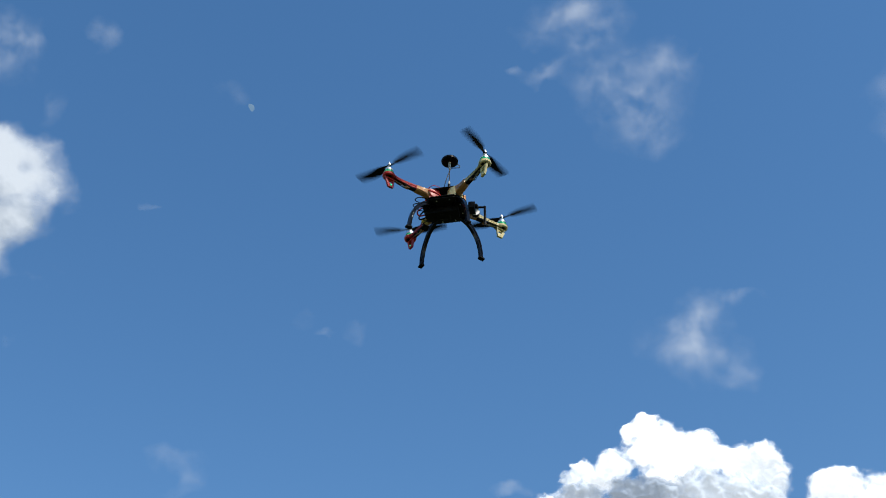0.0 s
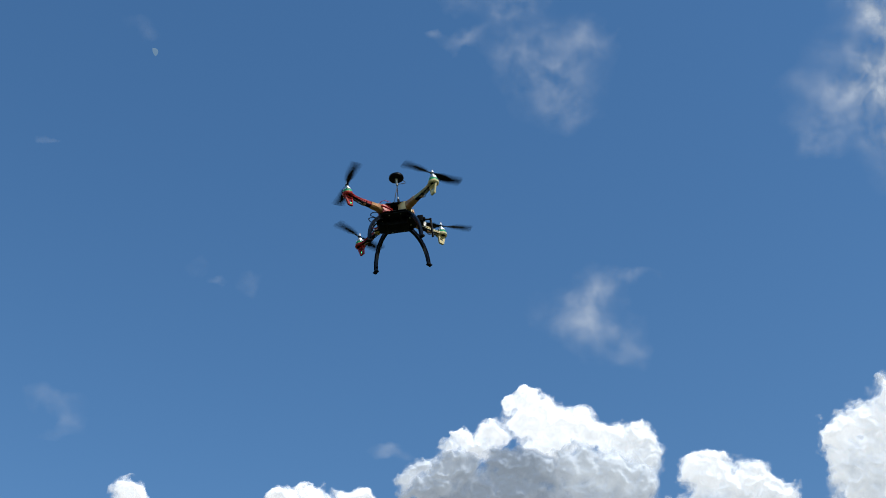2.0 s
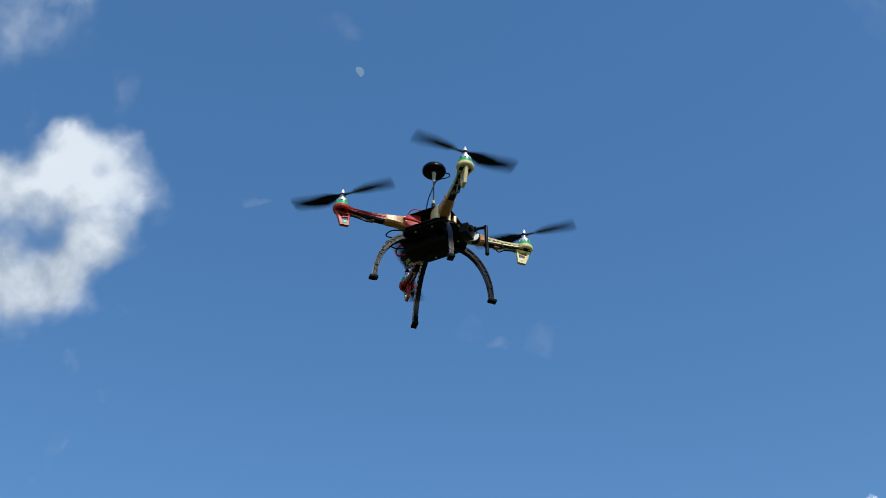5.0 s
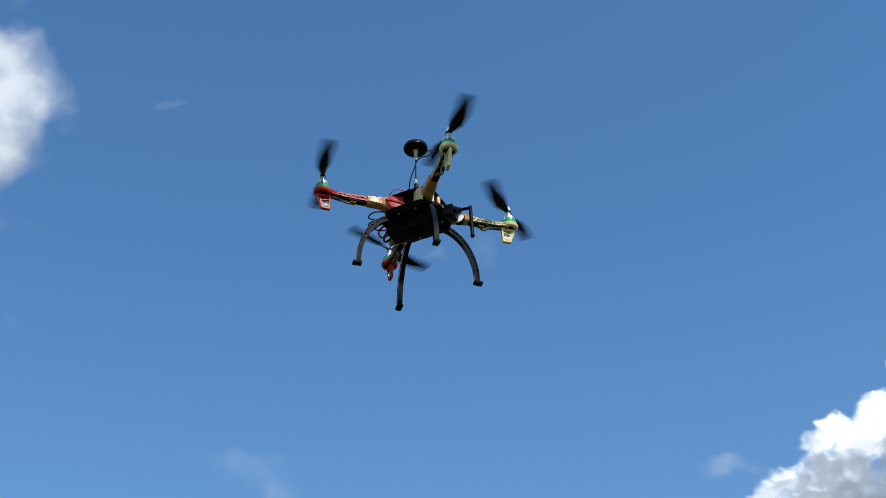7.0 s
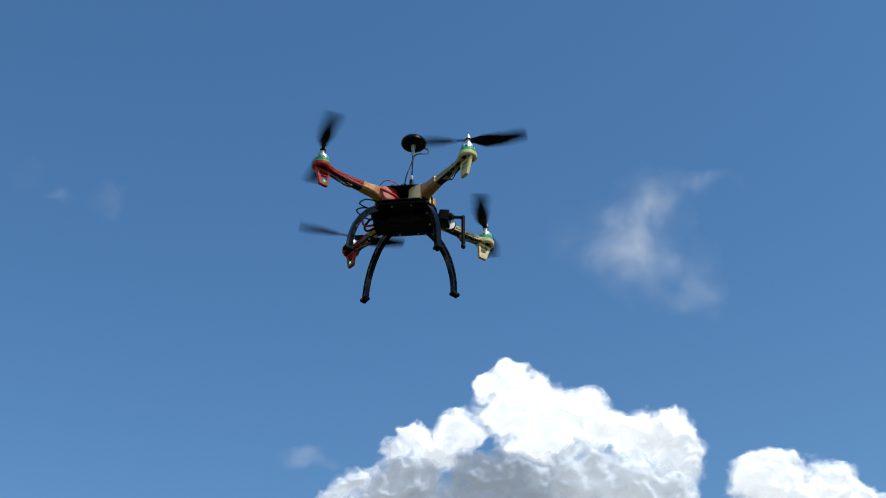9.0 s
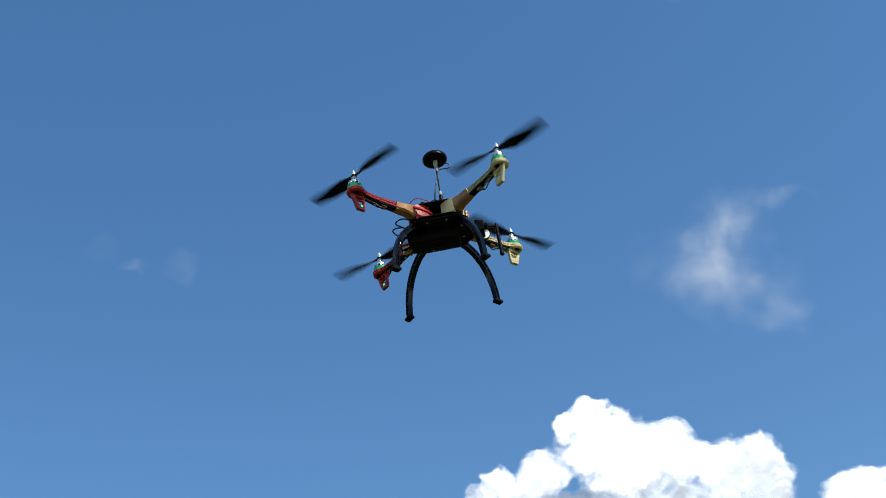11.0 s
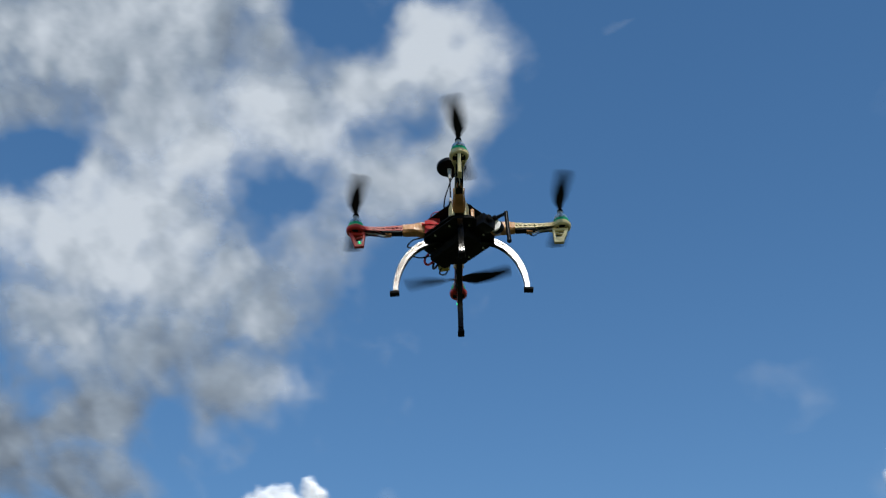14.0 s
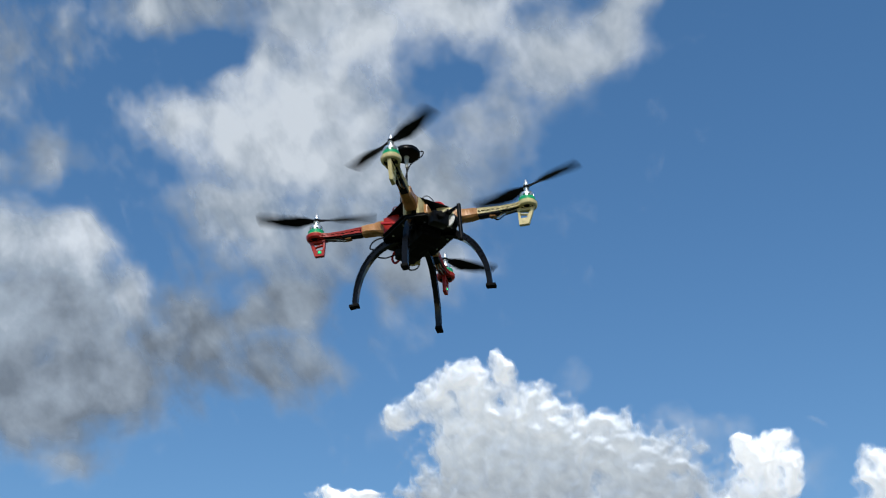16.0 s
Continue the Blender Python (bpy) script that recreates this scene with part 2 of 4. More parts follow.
# cloud glow from sunlit white to shaded grey, picked by each puff's painted shade
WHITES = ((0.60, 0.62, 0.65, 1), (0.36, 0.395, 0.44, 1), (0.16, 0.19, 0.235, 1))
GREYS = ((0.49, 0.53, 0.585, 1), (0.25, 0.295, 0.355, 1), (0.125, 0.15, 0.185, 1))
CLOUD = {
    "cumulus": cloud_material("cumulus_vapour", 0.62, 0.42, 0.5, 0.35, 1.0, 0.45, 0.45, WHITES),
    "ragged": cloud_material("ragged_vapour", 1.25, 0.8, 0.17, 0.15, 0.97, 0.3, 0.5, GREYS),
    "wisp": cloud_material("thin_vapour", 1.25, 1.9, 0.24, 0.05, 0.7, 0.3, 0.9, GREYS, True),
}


# ---- shaping ----
def part(name, bm, mat, parent=None, label="", smooth=True):
    me = bpy.data.meshes.new(name)
    bmesh.ops.recalc_face_normals(bm, faces=bm.faces)
    bm.to_mesh(me)
    bm.free()
    if smooth:
        for f in me.polygons:
            f.use_smooth = True
        me.set_sharp_from_angle(angle=radians(35))
    me.materials.append(mat)
    ob = new(name, me)
    if parent:
        ob.parent = parent
    if label:
        ob["label"] = label
    return ob


def box(bm, size, at=(0, 0, 0), turn=(0, 0, 0), bevel=0.0):
    r = bmesh.ops.create_cube(bm, size=1.0, matrix=pose(*at, *turn) @ Matrix.Diagonal((*size, 1)))
    if bevel:
        edges = list({e for v in r["verts"] for e in v.link_edges})
        bmesh.ops.bevel(bm, geom=edges, offset=bevel, segments=2, profile=0.6, affect="EDGES")


def lathe(bm, profile, at=(0, 0, 0), turn=(0, 0, 0), sides=28):
    """A turned body from (radius, height) pairs."""
    m = pose(*at, *turn)
    rings = []
    for r, z in profile:
        rings.append([bm.verts.new(m @ Vector((r * math.cos(2 * math.pi * k / sides), r * math.sin(2 * math.pi * k / sides), z)))
                      for k in range(sides)])
    for a, b in zip(rings, rings[1:]):
        for k in range(sides):
            bm.faces.new((a[k], a[(k + 1) % sides], b[(k + 1) % sides], b[k]))
    bm.faces.new(rings[0][::-1])
    bm.faces.new(rings[-1])


def rod(bm, a, b, r, sides=12):
    a, b = Vector(a), Vector(b)
    d = b - a
    m = Matrix.Translation((a + b) / 2) @ d.to_track_quat("Z", "Y").to_matrix().to_4x4()
    bmesh.ops.create_cone(bm, cap_ends=True, segments=sides, radius1=r, radius2=r, depth=d.length, matrix=m)


def tube(bm, points, r, sides=8, steps=8):
    """A bent cable through the points."""
    pts = [Vector(p) for p in points]
    ext = [pts[0] * 2 - pts[1]] + pts + [pts[-1] * 2 - pts[-2]]
    path = []
    for i in range(1, len(ext) - 2):
        p0, p1, p2, p3 = ext[i - 1:i + 3]
        for k in range(steps):
            s = k / steps
            path.append(0.5 * ((2 * p1) + (p2 - p0) * s + (2 * p0 - 5 * p1 + 4 * p2 - p3) * s * s + (3 * p1 - p0 - 3 * p2 + p3) * s**3))
    path.append(pts[-1])
    rings = []
    side = Vector((0.31, 0.52, 0.8))
    for i, p in enumerate(path):
        t = (path[min(i + 1, len(path) - 1)] - path[max(i - 1, 0)]).normalized()
        n = (side - t * side.dot(t)).normalized()
        b = t.cross(n)
        side = n
        rings.append([bm.verts.new(p + r * (n * math.cos(2 * math.pi * k / sides) + b * math.sin(2 * math.pi * k / sides))) for k in range(sides)])
    for a, b in zip(rings, rings[1:]):
        for k in range(sides):
            bm.faces.new((a[k], a[(k + 1) % sides], b[(k + 1) % sides], b[k]))
    bm.faces.new(rings[0][::-1])
    bm.faces.new(rings[-1])


def prism(bm, outline, lo, hi, m=None):
    """A slab of the outline's shape from height lo to hi."""
    m = m or Matrix()
    a = [bm.verts.new(m @ Vector((x, y, lo))) for x, y in outline]
    b = [bm.verts.new(m @ Vector((x, y, hi))) for x, y in outline]
    bm.faces.new(a[::-1])
    bm.faces.new(b)
    for i in range(len(a)):
        j = (i + 1) % len(a)
        bm.faces.new((a[i], a[j], b[j], b[i]))


def frame_plate(bm, outer, inner, lo, hi, m=None):
    """A slab with a hole: outer and inner outlines have the same number of corners."""
    m = m or Matrix()
    o0, o1, i0, i1 = [[bm.verts.new(m @ Vector((x, y, z))) for x, y in line] for line, z in ((outer, lo), (outer, hi), (inner, lo), (inner, hi))]
    for i in range(len(outer)):
        j = (i + 1) % len(outer)
        bm.faces.new((o0[i], o0[j], o1[j], o1[i]))
        bm.faces.new((i0[j], i0[i], i1[i], i1[j]))
        bm.faces.new((o1[i], o1[j], i1[j], i1[i]))
        bm.faces.new((o0[j], o0[i], i0[i], i0[j]))


# ---- the ground, under it all: unseen, added to close the place and bounce light ----
bm = bmesh.new()
bmesh.ops.create_circle(bm, cap_ends=True, segments=96, radius=4500)
ground = tagged(part("ground", bm, grass_material(), smooth=False), "unseen flat field of short dry grass, added for bounce light", kind="structure")

# ---- clouds and moon ----
CAMP = Vector((0.0, 44.82, 39.90))
AHEAD = Vector((0.0, 0.7602, 0.6497))
FAR = 120.0


def sky_place(d):
    d = d.normalized()
    return d * FAR / max(d.dot(AHEAD), 0.6)


drifting = []


LATTICE = np.random.RandomState(5).rand(128, 128)


def mottle(x, y, octaves=4):
    """Smooth noise about nought, with finer and finer detail."""
    total, size = np.zeros(x.shape), 1.0
    for k in range(octaves):
        u, v = x * 2**k + 37.7 * k + 500, y * 2**k + 11.3 * k + 500
        i, j = np.floor(u).astype(int), np.floor(v).astype(int)
        s, t = u - i, v - j
        s, t = s * s * (3 - 2 * s), t * t * (3 - 2 * t)
        a, b = LATTICE[i % 128, j % 128], LATTICE[(i + 1) % 128, j % 128]
        c, d = LATTICE[i % 128, (j + 1) % 128], LATTICE[(i + 1) % 128, (j + 1) % 128]
        total += size * ((a * (1 - s) + b * s) * (1 - t) + (c * (1 - s) + d * s) * t - 0.5)
        size *= 0.5
    return total


def cloud(kind, label, az, el, first, last, puffs, layer=0.0):
    """One cloud round the direction az, el; puffs are (across, up, half width, half height, thickness, painted shade)
    in hundredths.
    """
    f = Vector((math.sin(radians(az)) * math.cos(radians(el)), math.cos(radians(az)) * math.cos(radians(el)), math.sin(radians(el))))
    r = f.cross(Vector((0, 0, 1))).normalized()
    up = r.cross(f)
    q = np.array(puffs)
    grow = {"cumulus": 1.4, "ragged": 2.3, "wisp": 1.9}[kind]
    x0, x1 = (q[:, 0] - grow * q[:, 2]).min(), (q[:, 0] + grow * q[:, 2]).max()
    y0, y1 = (q[:, 1] - grow * q[:, 3]).min(), (q[:, 1] + grow * q[:, 3]).max()
    step = max(0.14, (x1 - x0) / 240)
    gx, gy = np.meshgrid(np.arange(x0, x1 + step, step), np.arange(y0, y1 + step, step))
    # crumple the puffs' outlines
    seed = len(drifting) * 17.3
    size, reach = {"cumulus": (2.0, 1.15), "ragged": (5.0, 1.9), "wisp": (2.2, 1.5)}[kind]
    wx = gx + reach * mottle(gx / size + seed, gy / size, 5)
    wy = gy + reach * mottle(gx / size, gy / size + seed + 50, 5)
    # heaped lobes with creases between them
    lobes = 0.55 - 2.2 * np.abs(mottle(wx / (size * 0.8) + seed, wy / (size * 0.8) + 9, 3))
    k, swell = 7.0, 1.22 if kind == "cumulus" else 1.0
    soft, weight, shade = np.full(gx.shape, 1e-9), np.full(gx.shape, 1e-9), np.zeros(gx.shape)
    hole = np.zeros(gx.shape)
    total = np.zeros(gx.shape)
    for x, y, w, h, t, puff_shade in puffs:
        d2 = ((wx - x) / (w * swell)) ** 2 + ((wy - y) / (h * swell)) ** 2
        if t < 0:
            hole += t * np.exp(-d2 * 1.2)
            continue
        level = t * (1 - d2) if kind == "cumulus" else t - (t + 0.9) * (1 - np.exp(-d2 * 0.62))
        soft += np.exp(k * np.clip(level, -6, 6))
        total += t * np.exp(-d2 * 1.1)
        b = t * np.exp(-d2 * 1.6)
        weight += b
        shade += b * puff_shade
    if kind == "wisp":
        thick = np.clip(total - 0.03, 0, 1.2)
        keep = thick > 0.0
    else:
        thick = np.log(soft) / k + hole
        thick = np.clip(thick + 0.2 * lobes - 0.05 + 0.25 * mottle(wx, wy, 4) if kind == "cumulus" else thick + 0.38 + 0.36 * mottle(wx / 3.5, wy / 3.5 + seed, 4), -1.5, 1.6)
        keep = thick > (-0.5 if kind == "cumulus" else -0.75)
    # depth is painted shade: the puffs' own, greyer in creases between lobes
    depth = np.clip(shade / weight, 0, 1) * np.clip(0.5 + thick, 0, 1) - (0.06 * lobes if kind == "cumulus" else 0.4 * mottle(wx / 4, wy / 4 + seed, 5) if kind == "ragged" else 0)
    home = sky_place(f)
    bulge = 0.02 if kind == "cumulus" else 0.001
    layer = layer or 1.0 + (len(drifting) % 5 - 2) * 0.004
    ways = np.array(f) + np.multiply.outer(gx / 100, np.array(r)) + np.multiply.outer(gy / 100, np.array(up))
    away = FAR / np.maximum(ways @ np.array(AHEAD) / np.linalg.norm(ways, axis=2), 0.6) / np.linalg.norm(ways, axis=2)
    points = ways * (away * layer * (1 - bulge * np.maximum(0, thick)))[..., None] - np.array(home)
    number = np.full(gx.shape, -1)
    number[keep] = np.arange(keep.sum())
    corners = np.stack((number[:-1, :-1], number[:-1, 1:], number[1:, 1:], number[1:, :-1]), -1).reshape(-1, 4)
    me = bpy.data.meshes.new("cloud")
    me.from_pydata(points[keep].tolist(), [], corners[(corners >= 0).all(1)].tolist())
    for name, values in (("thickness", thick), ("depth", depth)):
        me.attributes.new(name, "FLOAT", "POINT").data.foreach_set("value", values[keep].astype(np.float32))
    for poly in me.polygons:
        poly.use_smooth = True
    me.materials.append(CLOUD[kind])
    ob = tagged(new("cloud", me), label, "cloud", "clouds in the sky")
    place = CAMP + home
    ob.location = place
    drifting.append((ob, place + Vector(first), place + Vector(last)))
    return ob


cloud("cumulus", "small white cumulus cloud low over the horizon", 21.50, 21.85, (-0.71, 0.61, -0.71), (0.71, -0.61, 0.71), [
    (-1.38, 2.76, 2.78, 2.40, 1, 0),
    (1.90, 1.17, 2.81, 2.36, 1, 0.1),
    (4.77, -0.54, 2.42, 1.98, 0.9, 0.2),
    (-1.61, -1.44, 4.88, 3.35, 1, 0.5),
])
cloud("cumulus", "large white cumulus cloud with soft grey flank", 32.26, 22.65, (-0.83, 0.63, -0.73), (0.83, -0.63, 0.74), [
    (-4.77, 2.27, 1.82, 2.10, 1, 0),
    (-2.39, 2.59, 2.18, 2.97, 1, 0.1),
    (0.64, 3.61, 2.61, 3.50, 1, 0.1),
    (2.62, -0.52, 5.46, 6.95, 1, 0.4),
    (-3.57, -1.93, 4.12, 4.87, 1, 0.35),
])
cloud("cumulus", "low white cloud bank just above the horizon", -4.66, 23.31, (-0.63, 0.63, -0.74), (0.63, -0.63, 0.73), [
    (-4.97, 1.05, 1.55, 1.16, 1, 0),
    (-2.15, 1.09, 1.32, 0.93, 1, 0),
    (3.10, 1.27, 2.19, 1.05, 1, 0),
    (0.32, -0.44, 6.65, 2.09, 1, 0.3),
])
cloud("cumulus", "tiny soft white cloud tuft", -17.06, 23.28, (-0.68, 0.67, -0.78), (0.68, -0.66, 0.78), [
    (-0.77, 0.43, 1.56, 1.46, 0.8, 0),
    (0.93, -0.52, 1.68, 1.12, 0.6, 0),
])
cloud("wisp", "hook-shaped thin wisp of white cloud", 16.97, 34.18, (-4.77, 1.51, -1.77), (4.86, -1.53, 1.79), [
    (1.82, 2.96, 2.02, 1.91, 0.42, 0),
    (4.90, 3.42, 2.07, 0.66, 0.3, 0),
    (-0.23, 0.87, 2.44, 2.42, 0.42, 0),
    (1.71, -2.93, 2.80, 1.74, 0.36, 0),
    (-1.91, -0.82, 2.28, 1.67, 0.3, 0),
    (-4.44, 1.56, 2.48, 1.85, 0.14, 0),
    (3.04, -4.81, 1.98, 1.15, 0.22, 0),
])
cloud("wisp", "torn thin wisp of pale cloud", 17.30, 51.27, (-5.44, 1.31, -1.53), (5.54, -1.38, 1.61), [
    (-2.98, 7.73, 3.97, 1.76, 0.55, 0),
    (-0.41, 4.83, 2.76, 1.41, 0.45, 0),
    (1.45, -2.57, 4.31, 3.72, 0.38, 0),
    (6.02, -0.76, 1.53, 2.12, 0.32, 0),
    (-6.25, 2.91, 2.45, 0.97, 0.3, 0),
    (1.84, -6.54, 3.00, 2.19, 0.3, 0),
    (-1.67, 0.71, 3.03, 1.80, 0.25, 0),
    (-10.67, 3.96, 1.11, 0.73, 0.18, 0),
])
cloud("wisp", "broad pale veil of cloud with ragged edges", 43.01, 41.20, (-7.05, 1.65, -1.94), (7.44, -1.78, 2.08), [
    (2.41, 5.82, 1.66, 4.81, 0.75, 0.1),
    (-1.21, 0.35, 3.25, 4.19, 0.7, 0.2),
    (-2.14, -5.87, 2.24, 3.11, 0.6, 0.2),
    (-7.90, -1.96, 1.47, 1.26, 0.4, 0),
    (-6.61, 3.95, 2.11, 2.05, 0.1, 0),
    (3.05, -0.96, 4.20, 7.49, 1, 0.3),
    (-5.27, 0.82, 3.08, 2.49, 0.3, 0),
])
cloud("wisp", "faint thin streak of high cloud", -12.21, 37.68, (-2.39, 1.36, -1.59), (2.37, -1.35, 1.58), [
    (-1.38, -0.41, 1.46, 0.54, 0.16, 0),
    (2.57, -0.36, 1.32, 1.42, 0.13, 0),
    (-3.75, 1.01, 1.20, 0.82, 0.1, 0),
])
cloud("wisp", "faint ring-shaped wisp of cloud", -22.32, 27.72, (-2.08, 0.55, -0.65), (2.06, -0.54, 0.63), [
    (1.39, -0.81, 1.42, 0.92, 0.2, 0),
    (-0.03, 0.89, 2.94, 0.92, 0.15, 0),
    (-2.05, 1.04, 1.10, 1.09, 0.12, 0),
    (0.57, -2.08, 2.51, 0.50, 0.1, 0),
])
cloud("wisp", "faint speck of thin cloud", -35.97, 46.88, (-2.80, 1.36, -1.59), (2.76, -1.35, 1.58), [
    (9.77, -5.14, 0.92, 0.46, 0.14, 0),
    (-1.65, 0.86, 1.03, 2.41, 0.16, 0),
])
cloud("wisp", "loose tatters of thin pale cloud", -40.32, 50.85, (-2.33, 2.55, -2.99), (2.29, -2.57, 3.00), [
    (-4.52, -1.91, 2.95, 2.19, 0.5, 0),
    (-6.01, -4.78, 1.04, 1.42, 0.4, 0),
    (-2.66, 0.72, 1.81, 1.43, 0.35, 0),
    (3.87, 4.43, 1.33, 1.37, 0.3, 0),
    (17.27, 4.31, 2.09, 1.06, 0.16, 0),
])
cloud("cumulus", "soft grey-white cloud tuft near a bright bank", -12.82, 20.99, (-2.00, 2.75, -3.22), (1.99, -2.68, 3.13), [
    (-1.88, 1.53, 1.93, 1.12, 1, 0),
    (2.04, 1.50, 1.51, 1.26, 1, 0),
    (0.01, -0.53, 5.62, 2.05, 1, 0.2),
])
cloud("wisp", "soft grey-white cloud tuft", -17.50, 22.67, (-2.08, 2.75, -3.22), (2.06, -2.67, 3.13), [
    (0.55, 1.13, 1.67, 1.63, 0.75, 0.2),
    (-0.42, -0.85, 2.22, 1.62, 0.75, 0.3),
])
cloud("wisp", "faint tuft beside a towering cumulus", -0.26, 26.52, (-0.62, 0.60, -0.70), (0.62, -0.60, 0.70), [
    (-0.00, 0.00, 1.68, 0.75, 0.35, 0),
])
cloud("cumulus", "small bright white cloud shelf", -6.33, 23.33, (-0.63, 0.64, -0.74), (0.63, -0.63, 0.74), [
    (-1.36, 1.08, 1.92, 1.27, 1, 0),
    (1.11, 1.15, 1.67, 1.27, 1, 0),
    (0.15, -0.78, 4.14, 1.58, 1, 0.2),
])
# the towering cumulus and the great mass; sunlit and shaded parts are painted
cloud("ragged", "broad grey upper deck of a huge cloud mass", -62.12, 40.41, (-3.38, 2.97, -3.47), (3.29, -2.9, 3.4), [
    (5.35, 3.00, 11.38, 4.94, 1, 0.5),
    (-3.69, 3.01, 8.08, 3.62, 1, 0.3),
    (12.95, 5.63, 7.32, 4.17, 1, 0.4),
    (10.62, -0.27, 7.27, 3.77, 1, 0.45),
    (1.64, -1.81, 6.18, 3.29, 0.8, 0.55),
    (-10.95, 1.29, 3.50, 3.18, 1, 0.35),
    (-10.48, -6.32, 4.70, 3.62, 0.35, 0.7),
    (-0.59, 8.49, 17.46, 3.62, 1, 0.5),
    (16.38, 8.16, 3.46, 1.67, 1, 0.1),
    (-15.84, -1.99, 4.59, 5.54, 0.8, 0.6),
    (-7.55, -2.56, 2.36, 3.22, -1.2, 0),
    (-5.31, -8.75, 3.59, 2.86, -0.9, 0),
    (-7.30, -13.60, 3.17, 2.87, 0.3, 0.5),
    (22.45, 8.86, 2.66, 1.90, -1.5, 0),
    (4.18, -5.56, 1.86, 1.66, -1.5, 0),
    (-8.54, 3.34, 1.56, 2.38, -0.4, 0),
], 1.004)
cloud("ragged", "thin grey haze beside a huge cloud mass", -68.18, 36.18, (-3.38, 2.97, -3.47), (3.29, -2.9, 3.4), [
    (1.31, -6.38, 5.92, 3.63, 0.15, 0.6),
    (1.45, 1.47, 4.35, 4.03, 0.2, 0.6),
    (-4.17, -3.08, 5.74, 7.94, 0.2, 0.6),
    (1.48, 8.10, 3.17, 3.22, 0.15, 0.5),
], 1.006)
cloud("ragged", "bright white lobe of a huge ragged cloud mass", -43.08, 41.23, (-3.38, 1.15, -1.35), (3.29, -1.13, 1.33), [
    (5.01, 3.81, 4.31, 3.71, 1.1, 0.05),
    (6.61, -0.79, 3.09, 4.16, 1.05, 0.1),
    (5.33, -4.07, 3.31, 3.35, 0.95, 0.25),
    (0.01, 1.11, 5.38, 3.53, 1, 0.2),
    (-5.44, -0.36, 5.01, 4.60, 1, 0.2),
    (1.56, -6.03, 4.99, 3.79, 0.9, 0.3),
    (-7.01, 3.86, 2.50, 2.90, 0.9, 0.3),
    (-3.13, -10.53, 3.78, 2.98, 0.7, 0.4),
    (2.99, 6.35, 2.06, 1.64, 0.8, 0.1),
    (-2.37, 6.56, 3.31, 1.85, -1.6, 0),
    (6.41, 0.25, 1.48, 1.49, -0.25, 0),
    (6.06, 5.00, 0.90, 0.74, -0.5, 0),
    (-5.39, -7.92, 2.10, 2.76, -0.5, 0),
    (-11.03, 2.35, 0.92, 1.67, -0.7, 0),
], 0.998)
cloud("ragged", "sunlit white heart of a huge cloud mass", -54.78, 31.38, (-3.38, 2.97, -3.47), (3.29, -2.9, 3.4), [
    (4.99, 11.25, 3.19, 2.96, 1.1, 0),
    (1.53, 7.58, 6.34, 4.60, 1.1, 0),
    (-8.31, 5.96, 3.91, 2.07, 1, 0),
    (-4.04, 8.81, 3.75, 2.92, 1, 0.1),
    (-2.70, 3.90, 5.84, 4.14, 1.1, 0.1),
    (4.92, 3.22, 6.36, 4.59, 1, 0.2),
    (11.07, 1.16, 5.14, 4.18, 1, 0.35),
    (-4.30, -0.78, 4.96, 3.29, 1, 0.35),
    (2.94, -2.34, 7.15, 3.72, 1, 0.45),
    (8.62, -4.45, 4.24, 3.11, 1, 0.5),
    (-0.75, -7.12, 7.48, 3.88, 1, 0.75),
    (-5.81, -9.89, 5.32, 4.45, 1, 0.85),
    (-1.45, -12.47, 4.94, 2.84, 0.9, 0.6),
    (-6.07, 10.32, 1.99, 1.75, -1.5, 0),
    (-4.32, -6.53, 2.05, 2.04, -0.9, 0),
    (4.12, -8.04, 2.50, 2.26, -1, 0),
], 0.994)
cloud("ragged", "dark-bellied grey cumulus cloud with a bright rim", -66.28, 24.28, (-2.12, 1.95, -6.02), (2.3, -2.04, 5.92), [
    (1.58, 7.87, 2.60, 2.63, 1.1, 0.1),
    (-0.99, 6.39, 4.75, 3.60, 1.1, 0.35),
    (5.14, 4.14, 2.03, 2.23, 1.1, 0.15),
    (1.59, 2.21, 5.60, 3.99, 1.2, 0.55),
    (4.24, -2.38, 4.83, 3.58, 1.2, 0.85),
    (0.17, -4.26, 5.89, 3.13, 1.2, 1),
    (-1.67, 0.33, 4.68, 5.11, 1.2, 0.7),
    (-7.69, -0.17, 6.81, 7.70, 1.2, 0.8),
    (4.29, -8.32, 3.57, 1.57, 0.4, 0.8),
    (-6.13, -5.46, 6.04, 2.68, 1, 1),
], 0.989)
cloud("cumulus", "white cumulus cloud with torn flat tufts", -43.13, 20.83, (-3.39, 3.47, -4.07), (3.3, -3.34, 3.91), [
    (-2.72, 4.95, 1.17, 1.43, 1, 0.22),
    (-5.81, 4.38, 1.59, 1.71, 1, 0.22),
    (-7.84, 3.31, 1.68, 1.30, 0.8, 0.32),
    (-9.98, 2.46, 1.51, 1.42, 0.75, 0.32),
    (-4.37, 1.62, 3.52, 3.01, 1, 0.32),
    (-0.04, 1.29, 3.50, 2.40, 1, 0.27),
    (3.73, -0.81, 4.48, 2.78, 1, 0.37),
    (7.67, -2.69, 3.63, 2.56, 0.9, 0.52),
    (9.41, -1.23, 2.42, 1.58, 0.5, 0.42),
    (-2.56, -2.73, 6.95, 4.34, 1, 0.57),
    (1.32, -6.18, 13.25, 4.28, 1, 0.82),
    (10.59, -4.09, 2.40, 2.34, 0.55, 0.52),
], 0.996)
